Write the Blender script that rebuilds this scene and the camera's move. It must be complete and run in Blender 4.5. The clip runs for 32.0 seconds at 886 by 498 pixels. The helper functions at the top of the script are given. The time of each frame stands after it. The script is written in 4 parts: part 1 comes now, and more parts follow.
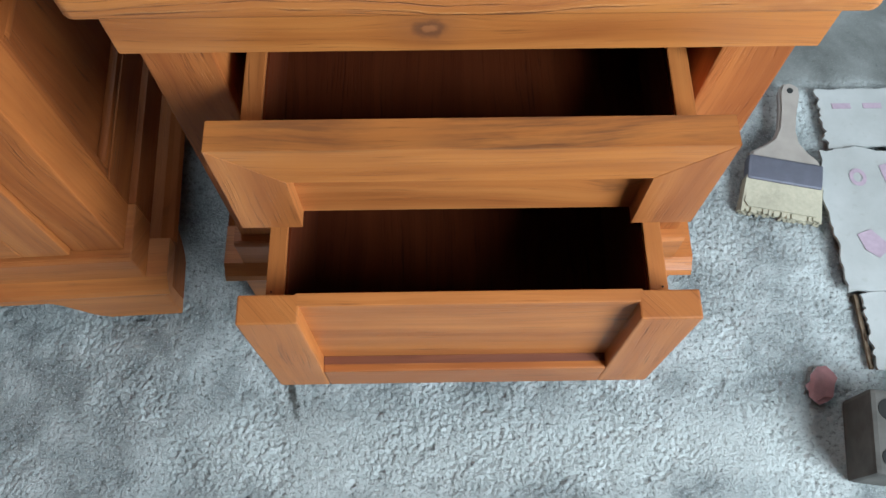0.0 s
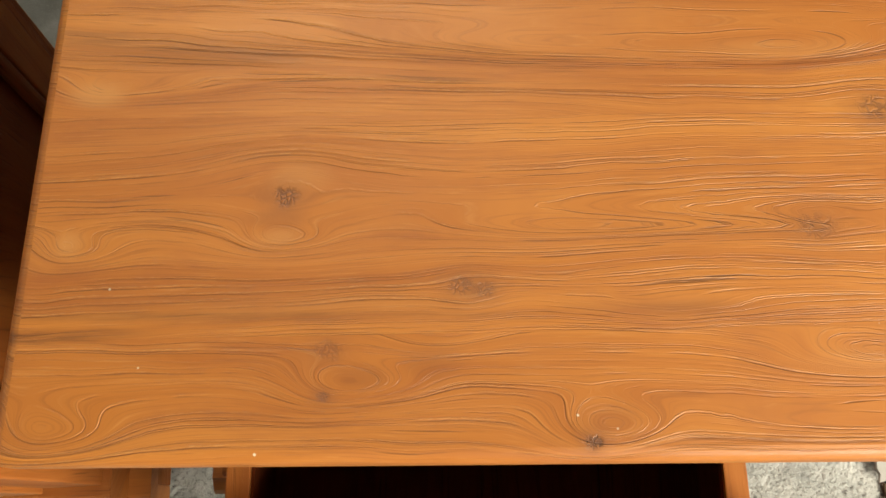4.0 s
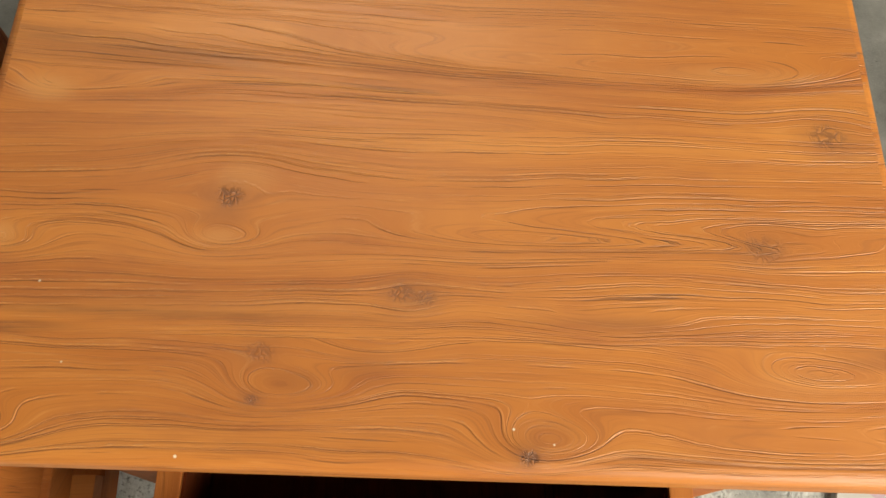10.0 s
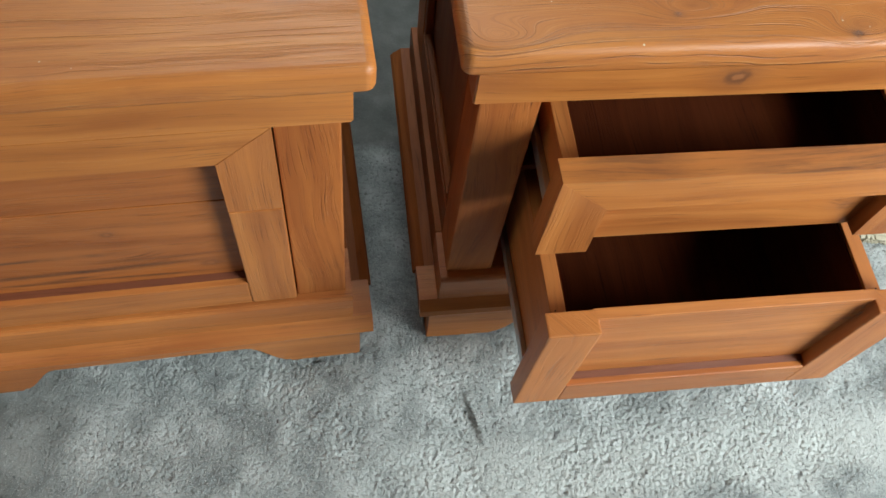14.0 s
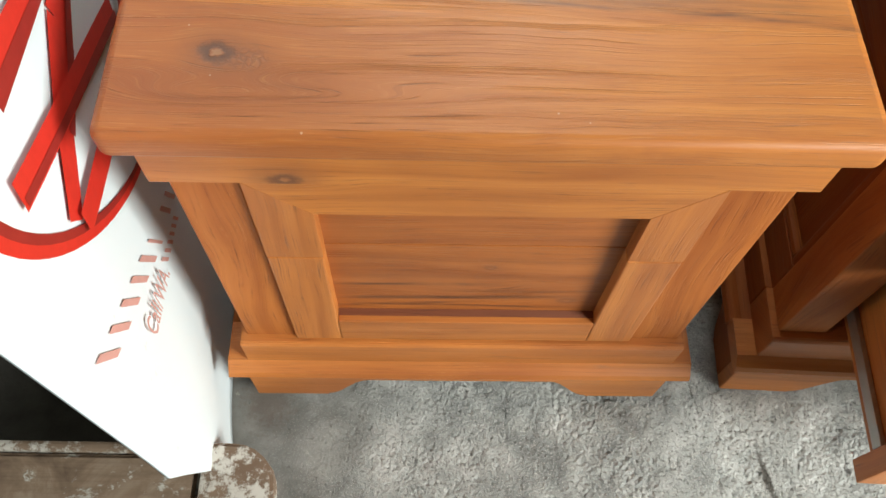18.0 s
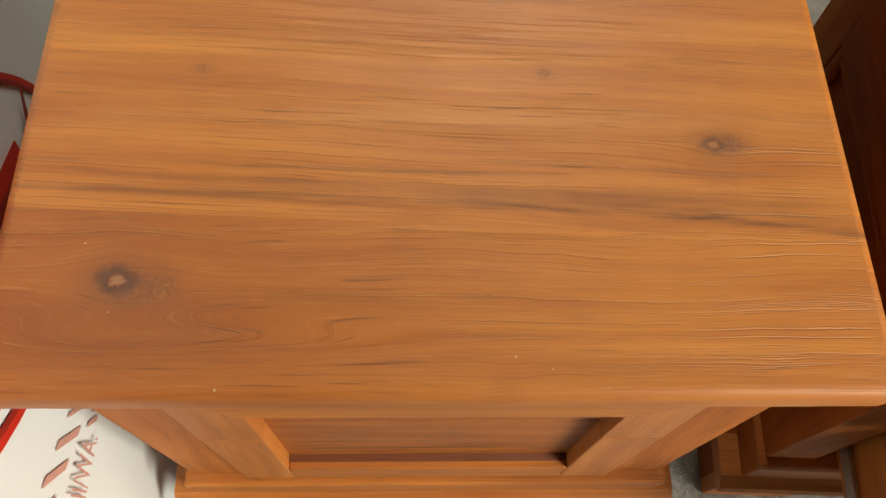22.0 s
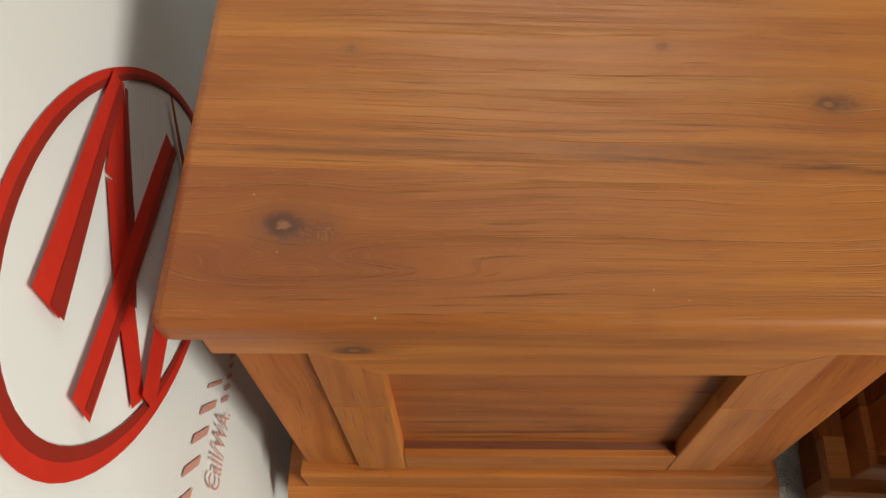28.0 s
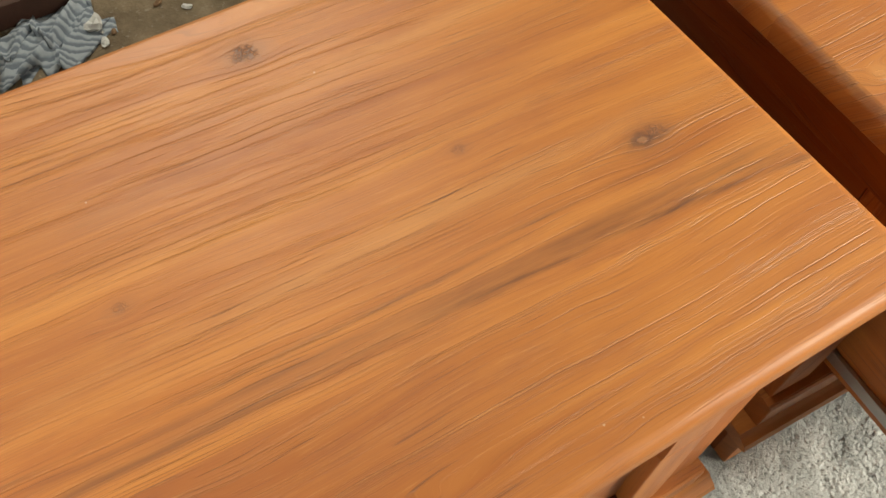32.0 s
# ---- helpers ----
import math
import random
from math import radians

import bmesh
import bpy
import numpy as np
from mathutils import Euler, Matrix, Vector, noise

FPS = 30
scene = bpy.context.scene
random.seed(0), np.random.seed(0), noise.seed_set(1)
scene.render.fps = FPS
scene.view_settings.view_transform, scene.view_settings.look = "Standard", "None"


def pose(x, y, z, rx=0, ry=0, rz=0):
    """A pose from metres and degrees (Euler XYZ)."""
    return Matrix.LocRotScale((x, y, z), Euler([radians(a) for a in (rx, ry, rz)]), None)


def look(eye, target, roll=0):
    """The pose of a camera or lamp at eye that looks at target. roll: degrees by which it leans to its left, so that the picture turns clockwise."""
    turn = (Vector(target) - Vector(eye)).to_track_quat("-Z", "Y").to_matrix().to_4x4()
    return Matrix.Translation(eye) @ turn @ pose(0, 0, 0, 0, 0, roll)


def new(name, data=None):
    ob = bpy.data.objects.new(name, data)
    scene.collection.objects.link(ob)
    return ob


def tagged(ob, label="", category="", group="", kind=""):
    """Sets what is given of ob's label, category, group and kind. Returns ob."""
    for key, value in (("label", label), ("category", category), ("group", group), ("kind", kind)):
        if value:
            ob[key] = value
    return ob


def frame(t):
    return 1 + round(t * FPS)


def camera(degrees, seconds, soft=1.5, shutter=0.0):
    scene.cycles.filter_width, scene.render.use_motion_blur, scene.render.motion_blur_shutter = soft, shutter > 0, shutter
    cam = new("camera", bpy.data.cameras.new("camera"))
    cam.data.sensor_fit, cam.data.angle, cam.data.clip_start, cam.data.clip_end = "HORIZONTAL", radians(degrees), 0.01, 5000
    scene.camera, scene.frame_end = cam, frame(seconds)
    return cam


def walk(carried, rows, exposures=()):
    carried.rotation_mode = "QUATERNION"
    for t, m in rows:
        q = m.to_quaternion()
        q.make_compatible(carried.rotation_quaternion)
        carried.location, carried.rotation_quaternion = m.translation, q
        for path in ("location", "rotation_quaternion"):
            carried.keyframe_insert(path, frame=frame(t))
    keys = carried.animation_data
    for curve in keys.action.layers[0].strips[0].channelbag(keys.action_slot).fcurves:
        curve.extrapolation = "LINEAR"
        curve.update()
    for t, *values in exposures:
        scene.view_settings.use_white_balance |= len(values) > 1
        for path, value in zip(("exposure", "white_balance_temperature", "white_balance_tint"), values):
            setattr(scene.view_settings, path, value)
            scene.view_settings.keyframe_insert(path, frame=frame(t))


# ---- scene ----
cam = camera(57.65, 32.0)
PATH = [
    (0.0, 0.2464, -0.3516, 1.0087, 23.068, -0.084, -0.872),
    (0.5, 0.2071, -0.2488, 1.0105, 20.959, 1.417, -3.012),
    (1.0, 0.1907, -0.2034, 0.9969, 17.573, 1.368, -3.652),
    (1.5, 0.2017, -0.1573, 0.9995, 16.539, 1.242, -3.584),
    (2.0, 0.2169, -0.1275, 1.0063, 16.523, 1.175, -2.606),
    (2.5, 0.2223, -0.0931, 1.0160, 16.750, 0.498, -1.658),
    (3.0, 0.2254, -0.0715, 1.0223, 17.180, 0.055, -0.716),
    (3.5, 0.2302, -0.0478, 1.0334, 17.426, -0.452, -0.516),
    (4.0, 0.2360, -0.0227, 1.0421, 17.866, -0.608, -0.517),
    (4.5, 0.2381, -0.0100, 1.0378, 18.340, -0.767, -0.426),
    (6.5, 0.2557, 0.0254, 1.0225, 18.627, -0.887, -0.945),
    (7.0, 0.2584, 0.0466, 1.0230, 18.574, -0.809, -1.180),
    (7.5, 0.2582, 0.0519, 1.0317, 18.773, -0.868, -1.414),
    (8.0, 0.2448, 0.0274, 1.0458, 18.854, -1.202, -1.426),
    (8.5, 0.2413, -0.0068, 1.0560, 19.540, -2.220, 1.363),
    (9.0, 0.2559, -0.0231, 1.0510, 20.186, -2.472, 1.625),
    (9.5, 0.2664, -0.0263, 1.0436, 20.688, -2.306, 1.729),
    (10.0, 0.2609, -0.0462, 1.0256, 21.880, -2.403, 1.526),
    (10.5, 0.2279, -0.0946, 1.0241, 22.280, 0.049, -3.995),
    (11.0, 0.1907, -0.1507, 1.0276, 22.692, 1.521, -7.586),
    (11.5, 0.1646, -0.2064, 1.0236, 23.006, 1.144, -8.795),
    (12.0, 0.1773, -0.2632, 1.0369, 23.576, 0.305, -9.483),
    (12.5, 0.1601, -0.3007, 1.0373, 24.546, -0.333, -9.024),
    (13.0, 0.0811, -0.3457, 1.0515, 25.683, -0.640, -8.351),
    (13.5, -0.0068, -0.3767, 1.0624, 26.634, -2.178, -8.530),
    (14.0, -0.1007, -0.4018, 1.0684, 27.595, -4.737, -6.264),
    (14.5, -0.1839, -0.4136, 1.0713, 28.427, -5.505, -4.445),
    (16.5, -0.2524, -0.4069, 1.0758, 28.511, -3.178, 5.454),
    (17.0, -0.3030, -0.3842, 1.0662, 28.095, -2.493, 6.061),
    (17.5, -0.3482, -0.3525, 1.0607, 27.613, -1.263, 3.789),
    (18.0, -0.3711, -0.3421, 1.0605, 27.063, -0.997, 2.659),
    (18.5, -0.3770, -0.3250, 1.0681, 26.703, -0.787, 1.612),
    (19.0, -0.3561, -0.2795, 1.0663, 26.329, -0.945, 0.555),
    (19.5, -0.3462, -0.2468, 1.0678, 26.062, -1.059, 0.334),
    (20.0, -0.3484, -0.2277, 1.0667, 25.707, -1.107, 0.295),
    (20.5, -0.3484, -0.2073, 1.0596, 25.440, -1.139, 0.440),
    (21.0, -0.3472, -0.1843, 1.0633, 24.829, -1.277, 1.160),
    (21.5, -0.3495, -0.1618, 1.0683, 24.508, -1.402, 1.907),
    (22.0, -0.3510, -0.1450, 1.0704, 24.268, -1.605, 1.959),
    (22.5, -0.3517, -0.1285, 1.0719, 23.946, -1.725, 2.317),
    (23.0, -0.3512, -0.1153, 1.0754, 23.679, -1.928, 2.846),
    (23.5, -0.3521, -0.1103, 1.0763, 24.250, -2.317, 2.629),
    (24.0, -0.3524, -0.1029, 1.0854, 24.543, -2.593, 2.562),
    (24.5, -0.3478, -0.0907, 1.0929, 24.322, -2.192, 2.691),
    (25.0, -0.3491, -0.0676, 1.1096, 23.275, -2.198, 2.754),
    (25.5, -0.3407, -0.0693, 1.1139, 24.739, -1.827, 2.759),
    (27.5, -0.3580, -0.1733, 1.1092, 28.999, -3.331, 7.374),
    (28.0, -0.4008, -0.2377, 1.0696, 29.443, 2.153, 3.409),
    (28.5, -0.4389, -0.2874, 1.0597, 30.884, 3.127, -3.274),
    (29.0, -0.4630, -0.3038, 1.0446, 32.372, 3.075, -10.589),
    (29.5, -0.4568, -0.3141, 1.0375, 32.829, 2.955, -11.981),
    (30.0, -0.4112, -0.2982, 1.0294, 32.692, 5.662, -17.567),
    (30.5, -0.3628, -0.2683, 1.0458, 31.865, 4.805, -16.639),
    (31.0, -0.3298, -0.2565, 1.0563, 32.011, 4.814, -16.207),
    (31.5, -0.3674, -0.2088, 1.0403, 32.281, 4.386, -16.439),
    (32.0, -0.4386, -0.0952, 1.0400, 30.957, 0.781, -27.779),
]
EXPOSURES = [
    (0.0, 0.15, 5300, -3), (1.0, 0.15, 5300, -6), (2.0, 0.4, 5750, -4), (3.0, 0.5, 7400, 2), (4.0, 0.37, 8100, 4), (7.0, 0.33, 8000, 4), (8.0, 0.3, 8000, 4), (9.0, 0.25, 8000, 5), (10.0, 0.3, 8000, 5), (11.3, 0.2, 8300, 8), (12.0, 0.25, 7200, 4), (13.0, 0.2, 6000, -2), (14.5, 0.4, 5900, -4), (17.0, 0.65, 6700, 2),
    (18.0, 0.7, 6700, 2), (19.0, 0.5, 6900, 6), (20.0, -0.08, 7400, 8), (21.0, 0.1, 8100, 10), (22.0, 0.3, 8400, 8), (23.0, 0.45, 8500, 7), (25.5, 0.65, 8200, 4), (27.5, -0.1, 8000, 9), (29.0, -0.2, 8000, 9), (30.0, 0.05, 8100, 8), (31.0, 0.45, 7700, 4), (32.0, 0.6, 7600, 3),
]
walk(cam, [(t, pose(x, y, z, rx, ry, rz)) for t, x, y, z, rx, ry, rz in PATH], EXPOSURES)

# ---- light ----
world = bpy.data.worlds.new("world")
scene.world = world
world.use_nodes = True
wn = world.node_tree
sky = wn.nodes.new("ShaderNodeTexSky")
sky.sky_type, sky.sun_disc, sky.sun_elevation, sky.sun_rotation = "NISHITA", False, radians(48), radians(120)
wn.nodes["Background"].inputs[1].default_value = 0.004
wn.links.new(sky.outputs[0], wn.nodes["Background"].inputs[0])


def area_lamp(name, where, target, sx, sy, watts, colour):
    lamp = bpy.data.lights.new(name, "AREA")
    lamp.shape, lamp.size, lamp.size_y, lamp.energy, lamp.color = "RECTANGLE", sx, sy, watts, colour
    ob = new(name, lamp)
    ob.matrix_world = look(where, target)
    return ob


area_lamp("doorway_daylight", (1.72, -1.22, 1.50), (0.0, 0.0, 0.30), 1.05, 1.05, 78, (1.0, 0.985, 0.955))
# added fill lamp that lifts the table tops; no window is known there
area_lamp("top_fill", (2.3, 0.7, 2.6), (0.0, 0.2, 0.5), 1.0, 1.0, 6, (1.0, 0.985, 0.96))
area_lamp("yard_daylight", (-0.1, 2.6, 2.8), (-0.1, 0.1, 0.6), 1.3, 1.3, 38, (1.0, 0.99, 0.97))

# ---- materials ----


class Nodes:
    """Short hand for building a node material."""

    def __init__(self, name):
        self.mat = bpy.data.materials.new(name)
        self.mat.use_nodes = True
        self.tree = self.mat.node_tree
        self.bsdf = self.tree.nodes["Principled BSDF"]

    def put(self, socket, value):
        if hasattr(value, "is_output"):
            self.tree.links.new(value, socket)
        else:
            socket.default_value = value

    def node(self, kind, *inputs, **props):
        n = self.tree.nodes.new("ShaderNode" + kind)
        for key, value in props.items():
            setattr(n, key, value)
        for i, v in enumerate(inputs):
            if v is not None:
                self.put(n.inputs[i], v)
        return n

    def math(self, op, a, b=0.0, c=None, clamp=False):
        n = self.node("Math", a, b, c, operation=op, use_clamp=clamp)
        return n.outputs[0]

    def noise(self, vec, scale, detail=4.0, rough=0.55, distortion=0.0):
        n = self.node("TexNoise")
        self.put(n.inputs["Vector"], vec)
        for key, v in (("Scale", scale), ("Detail", detail), ("Roughness", rough), ("Distortion", distortion)):
            self.put(n.inputs[key], v)
        return n.outputs[0]

    def ramp(self, fac, stops):
        n = self.node("ValToRGB", fac)
        el = n.color_ramp.elements
        while len(el) < len(stops):
            el.new(0.5)
        for e, (p, c) in zip(el, stops):
            e.position = p
            e.color = (*c, 1) if len(c) == 3 else c
        return n.outputs[0]

    def level(self, fac, low, high, to_low=0.0, to_high=1.0, smooth=True):
        n = self.node("MapRange", fac, low, high, to_low, to_high, clamp=True)
        n.interpolation_type = "SMOOTHSTEP" if smooth else "LINEAR"
        return n.outputs[0]

    def mix(self, fac, a, b, blend="MIX"):
        n = self.node("Mix", data_type="RGBA", blend_type=blend)
        for i, v in ((0, fac), (6, a), (7, b)):
            if not hasattr(v, "is_output") and i and len(v) == 3:
                v = (*v, 1)
            self.put(n.inputs[i], v)
        return n.outputs[2]

    def xyz(self, vec):
        return self.node("SeparateXYZ", vec).outputs

    def join(self, x, y, z):
        return self.node("CombineXYZ", x, y, z).outputs[0]

    def done(self, colour, rough, bump=None, strength=0.3, distance=0.001, **extra):
        self.put(self.bsdf.inputs["Base Color"], colour)
        self.put(self.bsdf.inputs["Roughness"], rough)
        if bump is not None:
            n = self.node("Bump")
            n.inputs["Strength"].default_value = strength
            n.inputs["Distance"].default_value = distance
            self.put(n.inputs["Height"], bump)
            self.tree.links.new(n.outputs[0], self.bsdf.inputs["Normal"])
        for key, v in extra.items():
            self.put(self.bsdf.inputs[key.replace("_", " ")], v)
        return self.mat


def grain_speck(m, u, v):
    return m.noise(m.join(m.math("MULTIPLY", u, 120.0), m.math("MULTIPLY", v, 520.0), 0.0), 1.0, 2.0, 0.6)


def teak(name, axis, knots=(), streaks=(), loops=(), rough=0.43, dashes=0.40, random_shift=True, light=1.0, relief=1.0, wave=0.045, lines=0.40, dust=0.0, tint=None, shine=0.5):
    """Varnished teak. axis: the way the grain runs. knots: (u, v, radius, darkness) in the part's own metres along and
    across the grain. streaks: dark heartwood bands (u0, u1, v, half width, slope, darkness). loops: closed figures of the
    grain (u, v, half length, half width, strength). wave: how far the grain wanders."""
    m = Nodes(name)
    co = m.node("TexCoord").outputs["Object"]
    x, y, z = m.xyz(co)
    u, v, w = {"x": (x, y, z), "front": (x, z, y), "y": (y, x, z), "z": (z, x, y)}[axis]
    u0, v0 = u, v
    if random_shift:
        r = m.node("ObjectInfo").outputs["Random"]
        u = m.math("MULTIPLY_ADD", r, 7.3, u)
        v = m.math("MULTIPLY_ADD", r, 3.1, v)
    v = m.math("MULTIPLY_ADD", w, 0.9, v)
    bend = knot_mask = knot_core = knot_ring = None
    for ku, kv, kr, kd, *rest in knots:
        speckled = bool(rest)
        du = m.math("SUBTRACT", u0, ku)
        dv = m.math("SUBTRACT", v0, kv)
        uu = m.math("MULTIPLY", du, du)
        d2 = m.math("MULTIPLY_ADD", dv, dv, m.math("MULTIPLY", uu, 0.22))
        fall = m.math("POWER", 2.718, m.math("MULTIPLY", d2, -1.0 / (kr * 2.4) ** 2))
        push = m.math("MULTIPLY", m.math("MULTIPLY", fall, dv), -0.55)
        bend = push if bend is None else m.math("ADD", bend, push)
        dk = m.math("SQRT", m.math("MULTIPLY_ADD", dv, dv, m.math("MULTIPLY", uu, 0.55)))
        wob = m.math("MULTIPLY_ADD", m.math("SUBTRACT", m.noise(co, 120.0 if speckled else 60.0, 4.0, 0.7), 0.5), kr * (1.7 if speckled else 1.1), dk)
        halo = m.math("MULTIPLY", m.level(wob, kr * 0.2, kr * 2.6, 1.0, 0.0), kd)
        core = m.math("MULTIPLY", m.level(wob, kr * 0.16, kr * 0.34, 1.0, 0.0), 0.0 if speckled else kd)
        ring = m.math("MULTIPLY", m.math("MULTIPLY", m.level(wob, kr * 0.16, kr * 0.36), m.level(wob, kr * 0.42, kr * 1.0, 1.0, 0.0)), kd)
        knot_mask = halo if knot_mask is None else m.math("MAXIMUM", knot_mask, halo)
        knot_core = core if knot_core is None else m.math("MAXIMUM", knot_core, core)
        knot_ring = ring if knot_ring is None else m.math("MAXIMUM", knot_ring, ring)
    for lu, lv, la, lb, strength in loops:
        eu = m.math("DIVIDE", m.math("SUBTRACT", u0, lu), la)
        ev = m.math("DIVIDE", m.math("SUBTRACT", v0, lv), lb)
        ev = m.math("DIVIDE", ev, m.math("MAXIMUM", m.math("MULTIPLY_ADD", eu, -0.30, 1.0), 0.3))
        e2 = m.math("MULTIPLY_ADD", eu, eu, m.math("MULTIPLY", ev, ev))
        swell = m.math("MULTIPLY", m.math("POWER", 2.718, m.math("MULTIPLY", e2, -1.0)), lb * strength * 1.9)
        bend = swell if bend is None else m.math("ADD", bend, swell)
    if bend is not None:
        v = m.math("ADD", v, bend)
    slow = m.noise(m.join(m.math("MULTIPLY", u, 2.6), m.math("MULTIPLY", v, 8.0), w), 1.0, 2.0, 0.5)
    quick = m.noise(m.join(m.math("MULTIPLY", u, 14.0), m.math("MULTIPLY", v, 40.0), w), 1.0, 2.0, 0.5)
    wander = m.math("MULTIPLY_ADD", m.math("SUBTRACT", slow, 0.5), wave, m.math("MULTIPLY", m.math("SUBTRACT", quick, 0.5), 0.004))
    vv = m.math("ADD", v, wander)
    rings = m.noise(m.join(m.math("MULTIPLY", u, 1.2), m.math("MULTIPLY", vv, 46.0), 0.0), 1.0, 4.0, 0.62)
    fine = m.noise(m.join(m.math("MULTIPLY", u, 11.0), m.math("MULTIPLY", vv, 420.0), 0.0), 1.0, 3.0, 0.6)
    broad = m.noise(m.join(m.math("MULTIPLY", u, 3.2), m.math("MULTIPLY", vv, 11.0), 1.7), 1.0, 3.0, 0.6)
    cloud = m.noise(m.join(m.math("MULTIPLY", u, 9.0), m.math("MULTIPLY", vv, 26.0), 5.0), 1.0, 3.0, 0.6)
    # annual lines: thin, broken, following the bend of the grain
    phase = m.math("FRACT", m.math("MULTIPLY_ADD", vv, 96.0, m.math("MULTIPLY", rings, 2.4)))
    line = m.math("MULTIPLY", m.level(phase, 0.0, 0.05), m.level(phase, 0.06, 0.17, 1.0, 0.0))
    lift = m.level(phase, 0.10, 0.30)
    patch = m.level(m.noise(m.join(m.math("MULTIPLY", u, 13.0), m.math("MULTIPLY", vv, 34.0), 4.0), 1.0, 3.0, 0.65), 0.49, 0.62)
    line = m.math("MULTIPLY", line, patch)
    phase = m.math("FRACT", m.math("MULTIPLY_ADD", vv, 235.0, m.math("MULTIPLY", rings, 3.4)))
    thin = m.math("MULTIPLY", m.level(phase, 0.0, 0.10), m.level(phase, 0.12, 0.34, 1.0, 0.0))
    cluster = m.level(m.noise(m.join(m.math("MULTIPLY", u, 8.0), m.math("MULTIPLY", vv, 24.0), 11.0), 1.0, 4.0, 0.70), 0.50, 0.64)
    line = m.math("MAXIMUM", line, m.math("MULTIPLY", m.math("MULTIPLY", thin, cluster), 0.8))
    flock = m.level(m.noise(m.join(m.math("MULTIPLY", u, 3.4), m.math("MULTIPLY", vv, 15.0), 7.0), 1.0, 3.0, 0.6), 0.47, 0.62)
    dash = m.level(m.noise(m.join(m.math("MULTIPLY", u, 9.0), m.math("MULTIPLY", vv, 560.0), 3.0), 1.0, 2.0, 0.55), 0.60, 0.70)
    dash = m.math("MULTIPLY", dash, m.math("MULTIPLY_ADD", flock, 0.92, 0.08))
    ridge = m.math("MULTIPLY", m.math("MULTIPLY", m.level(phase, 0.36, 0.46), m.level(phase, 0.50, 0.66, 1.0, 0.0)), cluster)
    ridge = m.math("MULTIPLY", ridge, m.level(grain_speck(m, u, vv), 0.45, 0.62))
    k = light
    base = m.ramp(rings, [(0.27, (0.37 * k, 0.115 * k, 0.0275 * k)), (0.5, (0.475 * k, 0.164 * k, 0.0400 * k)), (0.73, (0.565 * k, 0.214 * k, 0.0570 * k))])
    tone = m.ramp(broad, [(0.31, (0.76, 0.69, 0.69)), (0.49, (0.97, 0.96, 0.965)), (0.69, (1.13, 1.13, 1.05))])
    col = m.mix(1.0, base, tone, "MULTIPLY")
    col = m.mix(m.level(cloud, 0.55, 0.80, 0.0, 0.10 + 0.3 * lines), col, (0.29 * k, 0.082 * k, 0.023 * k))
    pores = m.math("MULTIPLY", m.level(fine, 0.54, 0.68), m.math("MULTIPLY_ADD", patch, 0.70, 0.30))
    col = m.mix(m.math("MULTIPLY", pores, 0.70), col, (0.16 * k, 0.050 * k, 0.016 * k))
    col = m.mix(m.math("MULTIPLY", line, lines * 0.62), col, (0.17 * k, 0.054 * k, 0.018 * k))
    col = m.mix(m.math("MULTIPLY", dash, dashes), col, (0.105 * k, 0.036 * k, 0.014 * k))
    # ridges mixed paler: a highlight on the embossed grain, put into the colour
    col = m.mix(m.math("MULTIPLY", ridge, 0.7 * lines), col, (0.66 * k, 0.33 * k, 0.135 * k))
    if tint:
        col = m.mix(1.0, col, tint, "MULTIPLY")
    for s0, s1, sv, sw, slope, dark in streaks:
        centre = m.math("MULTIPLY_ADD", u0, slope, sv)
        off = m.math("ABSOLUTE", m.math("SUBTRACT", m.math("MULTIPLY_ADD", wander, 0.30, v0), centre))
        band = m.level(m.math("MULTIPLY_ADD", m.math("SUBTRACT", fine, 0.5), sw * 1.6, off), sw * 0.1, sw * 1.15, 1.0, 0.0)
        ends = m.math("MULTIPLY", m.level(u0, s0, s0 + 0.07), m.level(u0, s1 - 0.09, s1, 1.0, 0.0))
        ragged = m.level(m.noise(m.join(m.math("MULTIPLY", u0, 12.0), m.math("MULTIPLY", vv, 170.0), 0.0), 1.0, 4.0, 0.65), 0.36, 0.66, 0.60 if dark > 0.95 else 0.18, 1.0)
        col = m.mix(m.math("MULTIPLY", m.math("MULTIPLY", band, ends), m.math("MULTIPLY", ragged, dark)), col, (0.090, 0.036, 0.022))
    bump = m.math("MULTIPLY_ADD", rings, 0.5, m.math("MULTIPLY", lift, 0.10))
    bump = m.math("SUBTRACT", bump, m.math("MULTIPLY_ADD", pores, 0.30, m.math("MULTIPLY_ADD", dash, 0.5, m.math("MULTIPLY", line, 1.8 * lines))))
    bump = m.math("MULTIPLY_ADD", ridge, 0.5, bump)
    if knot_mask is not None:
        col = m.mix(m.math("MULTIPLY", knot_mask, 0.55), col, (0.20, 0.072, 0.032))
        col = m.mix(m.math("MULTIPLY", knot_ring, 0.62), col, (0.060, 0.030, 0.024))
        col = m.mix(m.math("MULTIPLY", knot_core, 0.35), col, (0.30, 0.14, 0.075))
        bump = m.math("SUBTRACT", bump, m.math("MULTIPLY", knot_ring, 0.6))
    if dust:
        fleck = m.node("TexVoronoi")
        m.put(fleck.inputs["Vector"], m.join(x, y, 0.0))
        fleck.inputs["Scale"].default_value = 46.0
        some = m.level(m.xyz(fleck.outputs["Color"])[0], 0.80, 0.82)
        dot = m.math("MULTIPLY", m.level(fleck.outputs["Distance"], 0.025, 0.05, 1.0, 0.0), some)
        col = m.mix(m.math("MULTIPLY", dot, dust), col, (0.75, 0.66, 0.52))
    gloss = m.math("MULTIPLY_ADD", cloud, 0.18, rough - 0.08)
